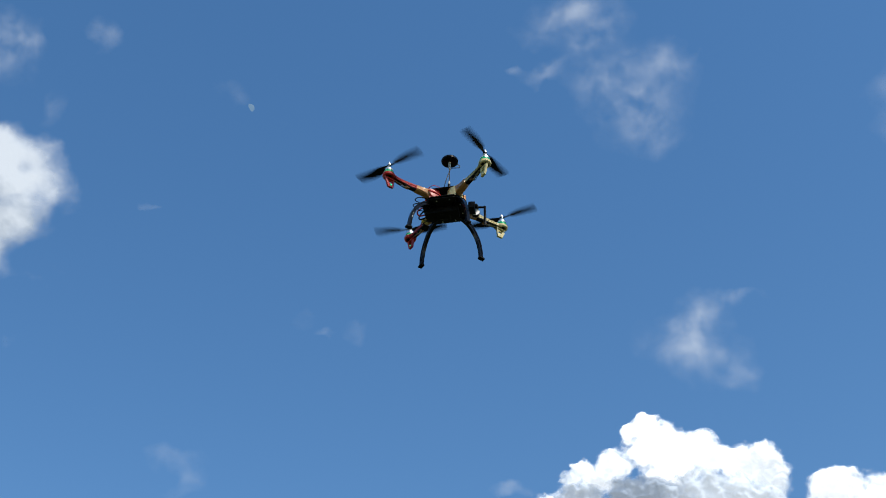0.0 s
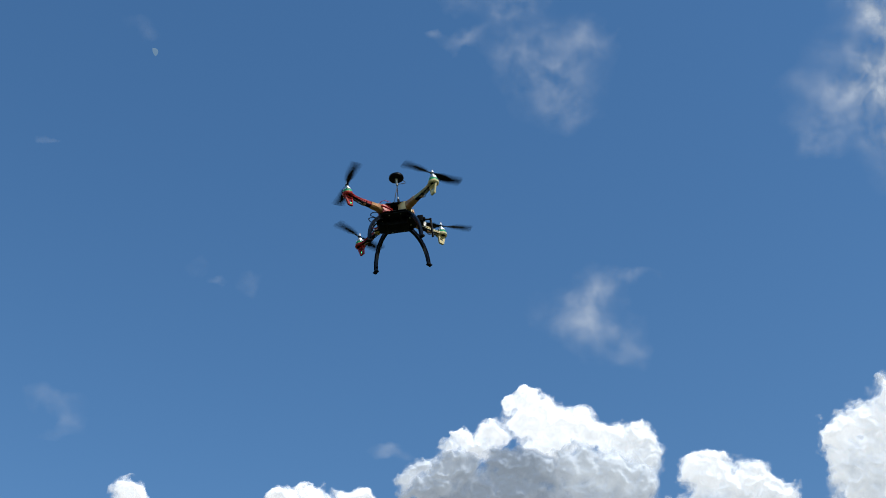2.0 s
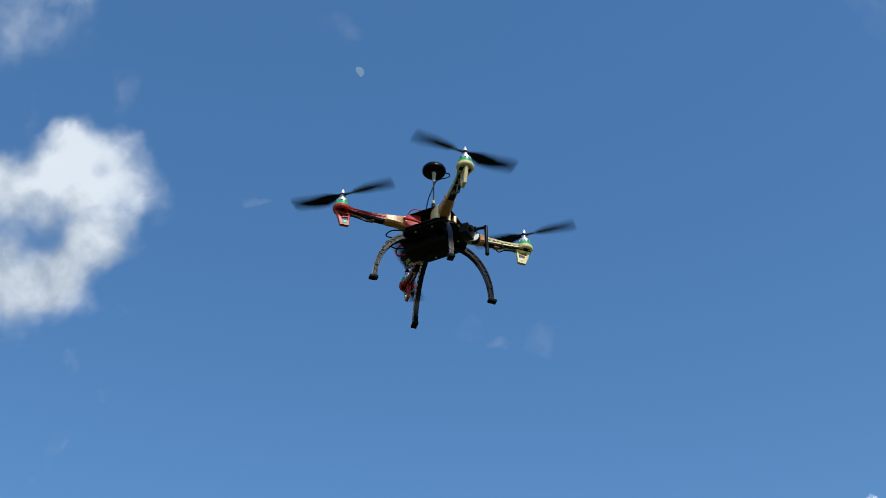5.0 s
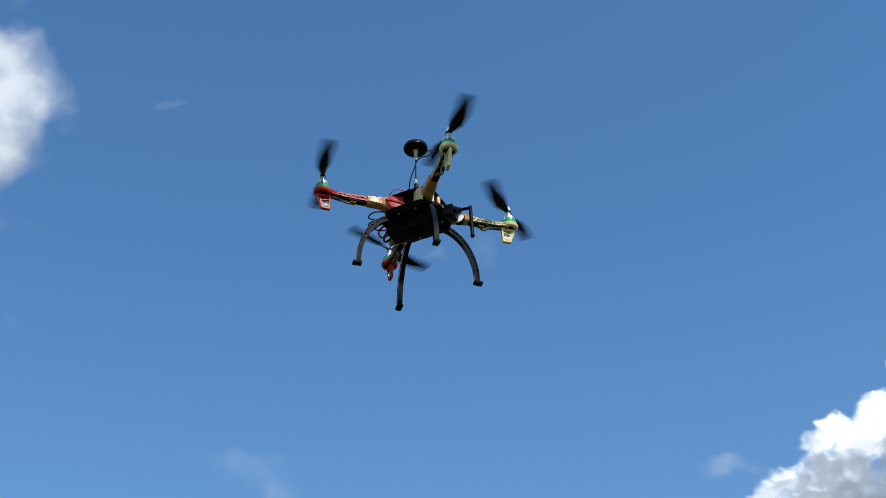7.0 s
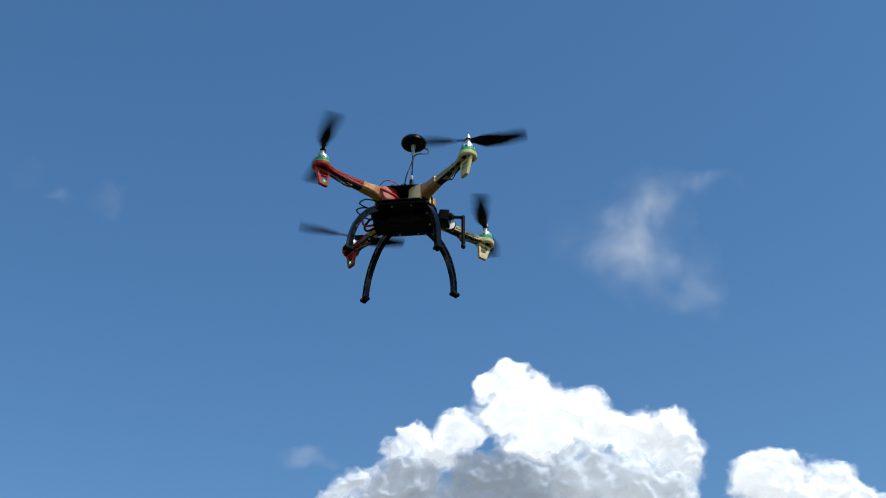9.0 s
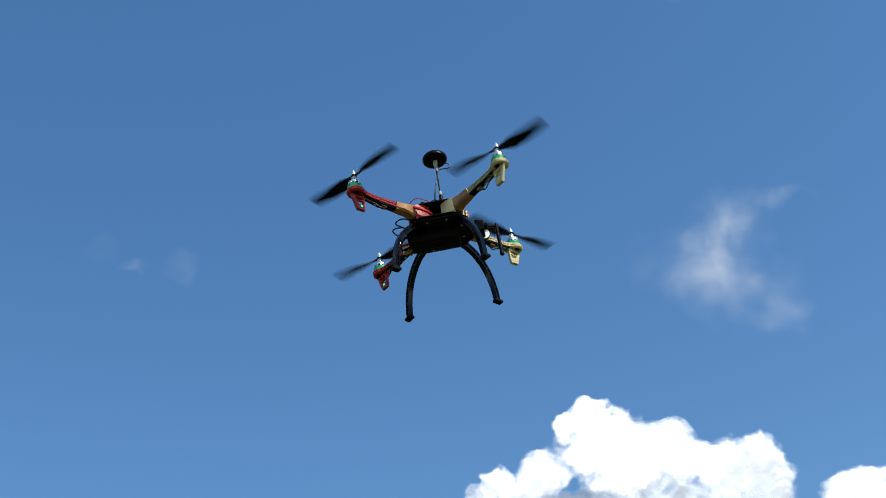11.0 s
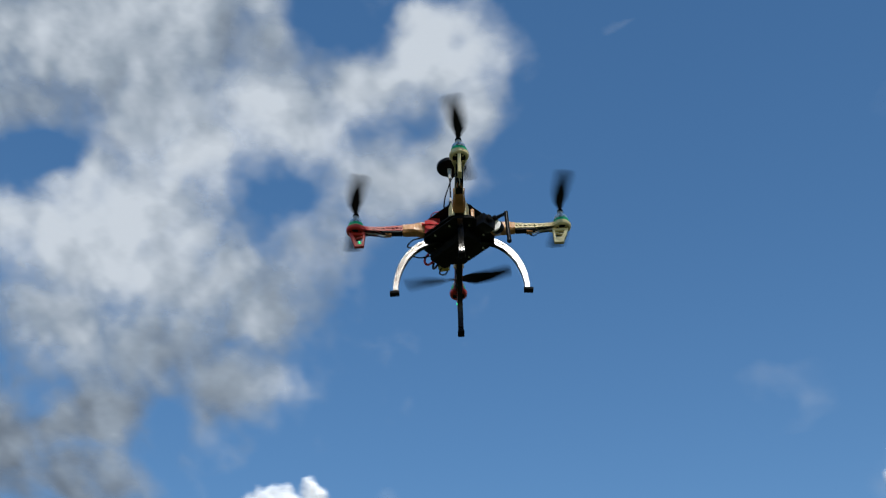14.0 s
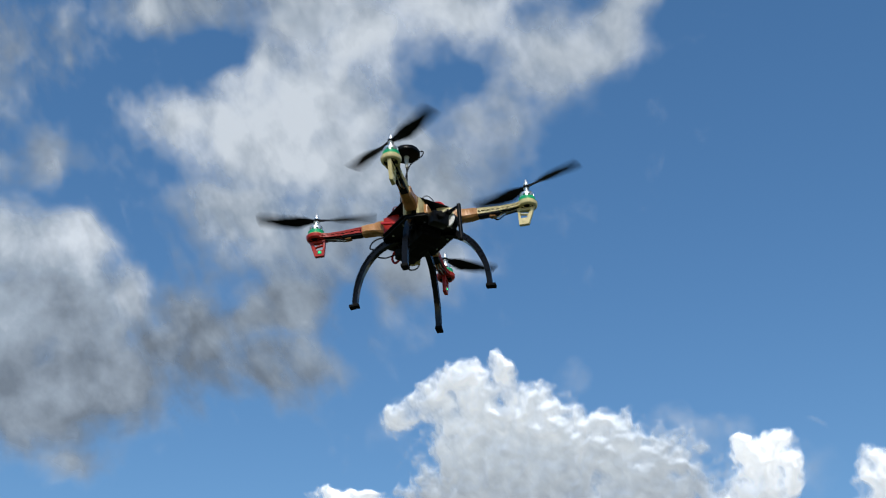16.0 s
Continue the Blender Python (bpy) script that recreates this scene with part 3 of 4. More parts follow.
cloud("wisp", "loose torn tufts beside a white cumulus", -37.38, 20.76, (-3.39, 3.47, -4.07), (3.3, -3.34, 3.91), [
    (-6.74, 4.25, 1.32, 0.89, 0.55, 0),
    (3.70, -0.18, 1.35, 0.79, 0.5, 0),
    (0.34, 0.28, 1.60, 0.95, 0.6, 0),
    (-20.21, 2.19, 1.29, 1.23, 0.6, 0),
    (2.09, -1.90, 1.98, 1.96, 0.55, 0.1),
    (10.37, -0.55, 0.46, 0.39, 0.35, 0),
    (9.15, -3.84, 1.54, 1.54, 0.35, 0.1),
], 0.995)
cloud("cumulus", "small bright cumulus cloud with a ragged top", -33.65, 18.42, (-3.39, 3.47, -4.07), (3.3, -3.34, 3.91), [
    (-0.22, 1.11, 2.02, 1.63, 1, 0),
    (1.45, 1.79, 1.00, 1.01, 0.9, 0),
    (-1.50, 1.87, 1.18, 1.01, 0.9, 0.05),
    (-0.35, -1.02, 2.31, 2.30, 1, 0.25),
    (-1.13, -3.62, 3.45, 2.28, 1, 0.4),
    (1.74, -0.12, 0.85, 1.53, 0.8, 0.1),
], 0.998)
cloud("cumulus", "low white cumulus crown above a dim base", -51.76, 18.57, (-3.39, 3.47, -4.07), (3.3, -3.34, 3.91), [
    (-1.10, 0.63, 1.64, 0.63, 0.9, 0),
    (1.37, 0.41, 1.40, 0.47, 0.8, 0.1),
    (-0.25, -1.05, 3.69, 1.57, 1, 0.3),
], 1.0)
cloud("cumulus", "white shoulder of a far cumulus cloud", -28.34, 17.33, (-3.39, 3.47, -4.07), (3.3, -3.34, 3.91), [
    (-1.15, 0.55, 1.66, 2.07, 1, 0.1),
    (1.25, 1.31, 1.82, 2.25, 1, 0.2),
    (-0.13, -1.88, 3.25, 2.59, 1, 0.4),
], 1.0)
cloud("cumulus", "bright white towering cumulus cloud with a grey base", 9.25, 26.93, (-0.64, 0.6, -0.7), (0.64, -0.6, 0.7), [
    (0.52, 4.19, 1.75, 1.17, 1, 0),
    (-1.40, 4.12, 1.01, 0.84, 1, 0),
    (1.28, 1.99, 3.73, 2.08, 1.05, 0),
    (5.15, 1.25, 2.71, 1.74, 1, 0),
    (7.21, -0.36, 1.80, 1.64, 1, 0.1),
    (11.68, -0.66, 1.78, 1.64, 1, 0.15),
    (11.90, -3.36, 1.93, 2.64, 1, 0.35),
    (9.12, -1.40, 1.83, 1.84, 1, 0.2),
    (-3.29, 0.84, 1.88, 1.46, 1, 0),
    (-6.69, 0.80, 1.52, 1.17, 0.95, 0.05),
    (-8.73, -0.23, 1.52, 1.17, 0.95, 0.3),
    (2.57, -0.87, 3.09, 2.06, 1, 0.1),
    (-5.40, -0.81, 2.10, 1.25, 1, 0.3),
    (-11.50, -2.02, 1.91, 1.25, 0.9, 0.5),
    (-13.35, -3.28, 1.91, 1.16, 0.8, 0.5),
], 1.003)
# this sheet's grey is the cumulus's shade, painted by the puffs' last number
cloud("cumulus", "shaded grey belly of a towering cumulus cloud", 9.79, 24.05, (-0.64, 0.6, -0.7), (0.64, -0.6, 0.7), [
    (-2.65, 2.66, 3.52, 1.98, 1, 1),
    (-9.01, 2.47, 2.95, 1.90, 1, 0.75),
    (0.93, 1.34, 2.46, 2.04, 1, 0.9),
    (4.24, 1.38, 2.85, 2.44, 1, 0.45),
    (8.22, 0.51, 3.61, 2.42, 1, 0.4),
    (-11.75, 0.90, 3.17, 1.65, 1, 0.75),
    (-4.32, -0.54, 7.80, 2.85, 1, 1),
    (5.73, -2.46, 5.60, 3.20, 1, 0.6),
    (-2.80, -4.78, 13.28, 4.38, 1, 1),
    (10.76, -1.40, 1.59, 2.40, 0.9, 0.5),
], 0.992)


def moon(az, el):
    """The lit half of the day moon, cut to shape and glowing in place of sunlight."""
    f = Vector((math.sin(radians(az)) * math.cos(radians(el)), math.cos(radians(az)) * math.cos(radians(el)), math.sin(radians(el))))
    p = CAMP + sky_place(f) * 1.02
    size = sky_place(f).length * math.tan(radians(0.25))
    bm = bmesh.new()
    rings = []
    for i in range(17):
        a = -math.pi / 2 + math.pi * i / 16
        rings.append([bm.verts.new((size * math.cos(a) * math.cos(b), size * math.sin(a), size * math.cos(a) * math.sin(b)))
                      for b in [math.radians(-20 + 130 * k / 12) for k in range(13)]])
    for a, b in zip(rings, rings[1:]):
        for k in range(12):
            bm.faces.new((a[k], a[k + 1], b[k + 1], b[k]))
    bmesh.ops.remove_doubles(bm, verts=bm.verts, dist=size * 0.01)
    ob = part("moon", bm, MOONLIGHT)
    ob.matrix_world = look(p, CAMP, 0) @ pose(0, 0, 0, 0, 180, 0) @ pose(0, 0, 0, 0, 0, 35)
    return tagged(ob, "pale half-lit day moon in the blue sky", "moon")


moon(-22.66, 49.51)

# ---- the quadcopter ----
REACH = 0.225
drone = new("quadcopter")
drone.empty_display_size = 0.1
tagged(drone, "home-built quadcopter with red and cream arms, hovering", "drone")
ARM_TURN = (225.0, -45.0, 45.0, 135.0)
SPIN = (1, -1, 1, -1)


def arm_profile(r):
    """Half width, top and bottom of an arm at the distance r from the middle."""
    rs = (0.045, 0.062, 0.090, 0.130, 0.170, 0.198, 0.212)
    return (float(np.interp(r, rs, (0.017, 0.0135, 0.0105, 0.0092, 0.0085, 0.010, 0.015))),
            float(np.interp(r, rs, (0.012, 0.011, 0.0085, 0.0055, 0.0035, 0.003, 0.003))),
            float(np.interp(r, rs, (-0.024, -0.016, -0.0105, -0.0078, -0.0066, -0.0062, -0.006))))


def arm(k):
    mat, word = (RED, "red") if k in (0, 3) else (CREAM, "cream")
    turn = pose(0, 0, 0, 0, 0, ARM_TURN[k])
    bm = bmesh.new()
    rs = np.linspace(0.060, 0.212, 20)
    # top flange and the two side walls
    strips = [(None, rs, 0, 0)]
    for side in (1, -1):
        strips += [(side, rs[rs < 0.128], 0, 1), (side, rs[rs > 0.118], 0.66, 1), (side, rs[rs > 0.118], 0, 0.24)]
    for side, along, low, high in strips:
        rows = []
        for r in along:
            w, hi, lo = arm_profile(r)
            if side is None:
                ring = [(r, -w, hi), (r, w, hi), (r, w, hi - 0.003), (r, -w, hi - 0.003)]
            else:
                z0, z1 = lo + (hi - 0.001 - lo) * low, lo + (hi - 0.001 - lo) * high
                ring = [(r, side * w, z1), (r, side * (w - 0.0024), z1), (r, side * (w - 0.0024), z0), (r, side * w, z0)]
            rows.append([bm.verts.new(v) for v in ring])
        for a, b in zip(rows, rows[1:]):
            for i in range(4):
                bm.faces.new((a[i], a[(i + 1) % 4], b[(i + 1) % 4], b[i]))
        bm.faces.new(rows[0])
        bm.faces.new(rows[-1][::-1])
    # struts between the rails of the side walls
    posts = np.linspace(0.124, 0.206, 9)
    for side in (1, -1):
        for i, (a, b) in enumerate(zip(posts, posts[1:])):
            (wa, ha, la), (wb, hb, lb) = arm_profile(a), arm_profile(b)
            va = Vector((a, side * (wa - 0.0012), la + 0.001 if i % 2 else ha - 0.002))
            vb = Vector((b, side * (wb - 0.0012), hb - 0.002 if i % 2 else lb + 0.001))
            d = vb - va
            bmesh.ops.create_cube(bm, size=1.0, matrix=Matrix.Translation((va + vb) / 2) @ d.to_track_quat("X", "Z").to_matrix().to_4x4() @ Matrix.Diagonal((d.length, 0.0022, 0.0022, 1)))
    # lattice under the arm
    for i, (a, b) in enumerate(zip(np.linspace(0.125, 0.198, 8), np.linspace(0.125, 0.198, 8)[1:])):
        wa, _, la = arm_profile(a)
        wb, _, lb = arm_profile(b)
        s = 1 if i % 2 else -1
        va, vb = Vector((a, s * (wa - 0.002), la + 0.002)), Vector((b, -s * (wb - 0.002), lb + 0.002))
        d = vb - va
        m = Matrix.Translation((va + vb) / 2) @ d.to_track_quat("X", "Z").to_matrix().to_4x4() @ Matrix.Diagonal((d.length, 0.0028, 0.004, 1))
        bmesh.ops.create_cube(bm, size=1.0, matrix=m)
    # forked root between the plates
    for s in (1, -1):
        prism(bm, [(0.040, s * 0.008), (0.040, s * 0.022), (0.055, s * 0.022), (0.074, s * 0.0150), (0.074, s * 0.0105)][::s], -0.0275, 0.0125)
    box(bm, (0.030, 0.030, 0.004), (0.055, 0, 0.010), bevel=0.001)
    box(bm, (0.022, 0.030, 0.004), (0.052, 0, -0.0255), bevel=0.001)
    bmesh.ops.transform(bm, matrix=turn, verts=bm.verts)
    ob = part("arm", bm, mat, drone, f"{word} moulded plastic arm with lattice underside")
    # round motor mount
    bm = bmesh.new()
    lathe(bm, [(0.0165, -0.0065), (0.0195, -0.004), (0.0205, 0.0), (0.0205, 0.0032), (0.019, 0.0042)], (REACH, 0, 0), sides=32)
    for i in range(4):
        a = math.radians(45 + 90 * i)
        rod(bm, (REACH + 0.011 * math.cos(a), 0.011 * math.sin(a), -0.0075), (REACH + 0.011 * math.cos(a), 0.011 * math.sin(a), -0.006), 0.0022)
    bmesh.ops.transform(bm, matrix=turn, verts=bm.verts)
    part("motor_mount", bm, mat, ob)
    # black disc in place of the mount's shaded hollow, with the motor's shaft end
    bm = bmesh.new()
    lathe(bm, [(0.0128, -0.0074), (0.0135, -0.0068), (0.0135, -0.0060)], (REACH, 0, 0), sides=24)
    lathe(bm, [(0.0030, -0.0090), (0.0036, -0.0086), (0.0036, -0.0070)], (REACH, 0, 0), sides=14)
    bmesh.ops.transform(bm, matrix=turn, verts=bm.verts)
    part("mount_shade_disc", bm, MATT, ob, "black disc standing in for the shaded hollow of the mount")
    # foot: a pierced tapering tab
    bm = bmesh.new()
    m = pose(0, 0, 0, 90, 0, 0)
    outer = [(0.2035, -0.006), (0.2405, -0.003), (0.2260, -0.047), (0.2060, -0.047)]
    inner = [(0.2085, -0.014), (0.2300, -0.0135), (0.2225, -0.0315), (0.2095, -0.0315)]
    frame_plate(bm, outer, inner, -0.0038, 0.0038, m)
    box(bm, (0.019, 0.006, 0.003), (0.218, 0, -0.0215), (0, 12, 0))
    bmesh.ops.bevel(bm, geom=bm.edges[:], offset=0.0007, segments=1, affect="EDGES")
    bmesh.ops.transform(bm, matrix=turn, verts=bm.verts)
    part("foot", bm, mat, ob, f"{word} pierced landing tab")
    # status light behind the foot's opening
    bm = bmesh.new()
    box(bm, (0.0085, 0.0084, 0.0085), (0.2155, 0, -0.0375), bevel=0.0008)
    bmesh.ops.transform(bm, matrix=turn, verts=bm.verts)
    if k in (0, 3):
        part("lamp_housing", bm, GREEN, ob, "green circuit board of the status light")
        bm = bmesh.new()
        for s in (1, -1):
            box(bm, (0.003, 0.0012, 0.0035), (0.2155, s * 0.0046, -0.0375), bevel=0.0003)
        bmesh.ops.transform(bm, matrix=turn, verts=bm.verts)
        part("status_light", bm, LED, ob, "small glowing green light")
    else:
        part("lamp_housing", bm, CREAM, ob)
    # speed controller under the arm, wrapped in tape
    bm = bmesh.new()
    rows = []
    for i, r in enumerate(np.linspace(0.072, 0.122, 9)):
        w, hi, lo = arm_profile(r)
        w, hi, lo = w + 0.0022, hi + 0.0012, lo - 0.0035
        n = [0.0009 * math.sin(7.1 * i + 2.3 * j + k) for j in range(8)]
        ring = [(w + n[0], hi - 0.002), (w - 0.003, hi + n[1]), (-w + 0.003, hi + n[2]), (-w - n[3], hi - 0.002),
                (-w - n[4], lo + 0.004), (-w + 0.004, lo + n[5]), (w - 0.004, lo - n[6]), (w + n[7], lo + 0.004)]
        rows.append([bm.verts.new((r + 0.0006 * math.sin(3.3 * j + i), y, z)) for j, (y, z) in enumerate(ring)])
    for a, b in zip(rows, rows[1:]):
        for i in range(8):
            bm.faces.new((a[i], a[(i + 1) % 8], b[(i + 1) % 8], b[i]))
    bm.faces.new(rows[0])
    bm.faces.new(rows[-1][::-1])
    bmesh.ops.transform(bm, matrix=turn, verts=bm.verts)
    part("tape_wrap", bm, TAPE, ob, "creased brown packing tape wrap", smooth=False)
    bm = bmesh.new()
    # controller, lengthened outwards so its black stands in for shade inside the arm
    box(bm, (0.044, 0.0150, 0.0100), (0.145, 0, -0.0070), (0, -2, 0), 0.0015)
    box(bm, (0.030, 0.0125, 0.0060), (0.181, 0, -0.0030), bevel=0.001)
    bmesh.ops.transform(bm, matrix=turn, verts=bm.verts)
    part("speed_controller", bm, BLACK, ob, "black shrink-wrapped speed controller, lengthened to darken the hollow arm")
    for j, (y, m2) in enumerate(((-0.006, BLACK), (0.0, GREY), (0.006, BLACK))):
        bm = bmesh.new()
        tube(bm, [(0.150, y * 0.7, -0.013), (0.162, y + 0.001, -0.015 - 0.002 * j), (0.176, y * 1.1, -0.011), (0.196, y, -0.008), (0.212, y * 0.8, -0.003)], 0.0013, 6, 5)
        bmesh.ops.transform(bm, matrix=turn, verts=bm.verts)
        part("motor_wire", bm, m2, ob)
    for y in (-0.004, 0.004):
        bm = bmesh.new()
        rod(bm, (0.147, y, -0.0145), (0.160, y, -0.0155), 0.0021, 8)
        bmesh.ops.transform(bm, matrix=turn, verts=bm.verts)
        part("bullet_connector", bm, COPPER, ob, "gold-coloured bullet connector")
    return ob


def motor(k):
    at = pose(0, 0, 0, 0, 0, ARM_TURN[k]) @ Vector((REACH, 0, 0))
    at = (at.x, at.y, 0)
    bm = bmesh.new()
    lathe(bm, [(0.0185, 0.0042), (0.0188, 0.0058), (0.0172, 0.0064)], at, sides=32)
    rim = part("motor", bm, LIME, drone, "outrunner motor, silver bell over a green base")
    bm = bmesh.new()
    lathe(bm, [(0.0168, 0.0062), (0.0172, 0.0075), (0.0168, 0.0150), (0.0150, 0.0160)], at, sides=32)
    part("base_ring", bm, GREEN, rim, "green anodised ring")
    bm = bmesh.new()
    lathe(bm, [(0.0105, 0.0155), (0.0105, 0.0185)], at, sides=18)
    part("windings", bm, COPPER, rim)
    # bell with openings all round
    bm = bmesh.new()
    for i in range(9):
        a = math.radians(40 * i)
        box(bm, (0.0022, 0.0042, 0.009), (at[0] + 0.0132 * math.cos(a), at[1] + 0.0132 * math.sin(a), 0.0180), (0, 0, 40 * i), 0.0005)
    lathe(bm, [(0.0142, 0.0205), (0.0142, 0.0255), (0.0120, 0.0285), (0.0075, 0.0300), (0.0052, 0.0315)], at, sides=32)
    part("bell", bm, STEEL, rim, "polished aluminium bell")
    bm = bmesh.new()
    lathe(bm, [(0.0045, 0.0310), (0.0045, 0.0400), (0.0062, 0.0402), (0.0062, 0.0412)], at, sides=20)
    part("collet", bm, STEEL, rim, "aluminium propeller collet")


def propeller(k):
    at = pose(0, 0, 0, 0, 0, ARM_TURN[k]) @ Vector((REACH, 0, 0))
    bm = bmesh.new()
    lathe(bm, [(0.0062, -0.0030), (0.0066, -0.0024), (0.0066, 0.0026), (0.0060, 0.0032)], sides=24)
    hub = part("propeller", bm, BLADE, drone, "black two-blade ten-inch propeller, spinning")
    hub.location = (at.x, at.y, 0.0440)
    for turn in (0, 180):
        bm = bmesh.new()
        rows = []
        for s in np.linspace(0, 1, 22):
            x = 0.0050 + s * 0.1220
            chord = float(np.interp(s, (0, 0.08, 0.28, 0.5, 0.8, 0.95, 1), (0.009, 0.014, 0.0300, 0.0315, 0.0260, 0.0200, 0.0080)))
            lead = float(np.interp(s, (0, 0.28, 0.6, 1), (0.5, 0.42, 0.46, 0.75)))
            pitch = SPIN[k] * math.atan2(0.114, 2 * math.pi * max(x, 0.022)) * 0.9
            thick = float(np.interp(s, (0, 0.15, 1), (0.0050, 0.0030, 0.0014)))
            ring = []
            for u, v in ((0, 0), (0.25, 0.8), (0.6, 0.75), (1, 0), (0.6, -0.25), (0.25, -0.35)):
                c, h = (lead - u) * chord * SPIN[k], v * thick + 0.0025 * (1 - (2 * u - 1) ** 2) * s
                ring.append(bm.verts.new((x, c * math.cos(pitch) - h * math.sin(pitch), c * math.sin(pitch) + h * math.cos(pitch) + 0.004 * s * s)))
            rows.append(ring)
        for a, b in zip(rows, rows[1:]):
            for i in range(6):
                bm.faces.new((a[i], a[(i + 1) % 6], b[(i + 1) % 6], b[i]))
        bm.faces.new(rows[0])
        bm.faces.new(rows[-1][::-1])
        bmesh.ops.transform(bm, matrix=pose(0, 0, 0, 0, 0, turn), verts=bm.verts)
        part("blade", bm, BLADE, hub)
    bm = bmesh.new()
    lathe(bm, [(0.0052, 0.0032), (0.0055, 0.0040), (0.0055, 0.0075), (0.0042, 0.0125), (0.0022, 0.0180), (0.0010, 0.0192)], sides=20)
    part("spinner_nut", bm, STEEL, hub, "polished aluminium cone nut")
    return hub


def leg(k, foot_r, foot_z):
    """A curved landing leg: two rails with rungs and a foot."""
    turn = pose(0, 0, 0, 0, 0, ARM_TURN[k])
    r0, z0 = 0.040, -0.036
    bm = bmesh.new()

    def centre(s):
        a = s * math.pi / 2
        r = r0 + (foot_r - r0) * math.sin(a) ** 0.92
        z = z0 + (foot_z - z0) * (1 - math.cos(a)) ** 0.98
        return Vector((r, z))

    def across(s):
        d = (centre(min(1, s + 0.01)) - centre(max(0, s - 0.01))).normalized()
        return Vector((-d.y, d.x))

    def wide(s):
        return float(np.interp(s, (0, 0.3, 1), (0.0088, 0.0068, 0.0050)))

    n = 40
    for lo, hi, half in ((0.5, 1.0, 0.0058), (-1.0, -0.5, 0.0058), (-0.52, 0.52, 0.0038)):
        rows = []
        for i in range(n + 1):
            s = i / n
            c, a, w = centre(s), across(s), wide(s)
            p, q = c + a * w * lo, c + a * w * hi
            rows.append([bm.verts.new((v.x, y, v.y)) for v, y in ((p, -half), (q, -half), (q, half), (p, half))])
        for ra, rb in zip(rows, rows[1:]):
            for i in range(4):
                bm.faces.new((ra[i], ra[(i + 1) % 4], rb[(i + 1) % 4], rb[i]))
        bm.faces.new(rows[0])
        bm.faces.new(rows[-1][::-1])
    for s in (0.02, 0.13, 0.22, 0.36, 0.42, 0.60, 0.66, 0.84, 0.985):
        rows = []
        for ds in (-0.012, 0.012):
            c, a, w = centre(min(1, max(0, s + ds))), across(s), wide(s) * 0.8
            rows.append([bm.verts.new((v.x, y, v.y)) for v, y in ((c - a * w, -0.0054), (c + a * w, -0.0054), (c + a * w, 0.0054), (c - a * w, 0.0054))])
        for i in range(4):
            bm.faces.new((rows[0][i], rows[0][(i + 1) % 4], rows[1][(i + 1) % 4], rows[1][i]))
        bm.faces.new(rows[0])
        bm.faces.new(rows[1][::-1])
    bmesh.ops.transform(bm, matrix=turn, verts=bm.verts)
    ob = part("landing_leg", bm, GLOSS, drone, "curved glossy black ladder-shaped landing leg")
    bm = bmesh.new()
    box(bm, (0.0200, 0.0140, 0.0065), (foot_r + 0.002, 0, foot_z - 0.002), (0, 4, 0), 0.0015)
    bmesh.ops.transform(bm, matrix=turn, verts=bm.verts)
    part("foot_pad", bm, MATT, ob)
    bm = bmesh.new()
    for y in (-0.004, 0.004):
        rod(bm, (r0 + 0.020, y, z0 + 0.006), (r0 + 0.020, y, z0 + 0.013), 0.0024, 8)
    bmesh.ops.transform(bm, matrix=turn, verts=bm.verts)
    part("leg_screw", bm, STEEL, ob)
    return ob


def octagon(a, b, cut):
    return [(a, -b + cut), (a, b - cut), (a - cut, b), (-a + cut, b), (-a, b - cut), (-a, -b + cut), (-a + cut, -b), (a - cut, -b)]


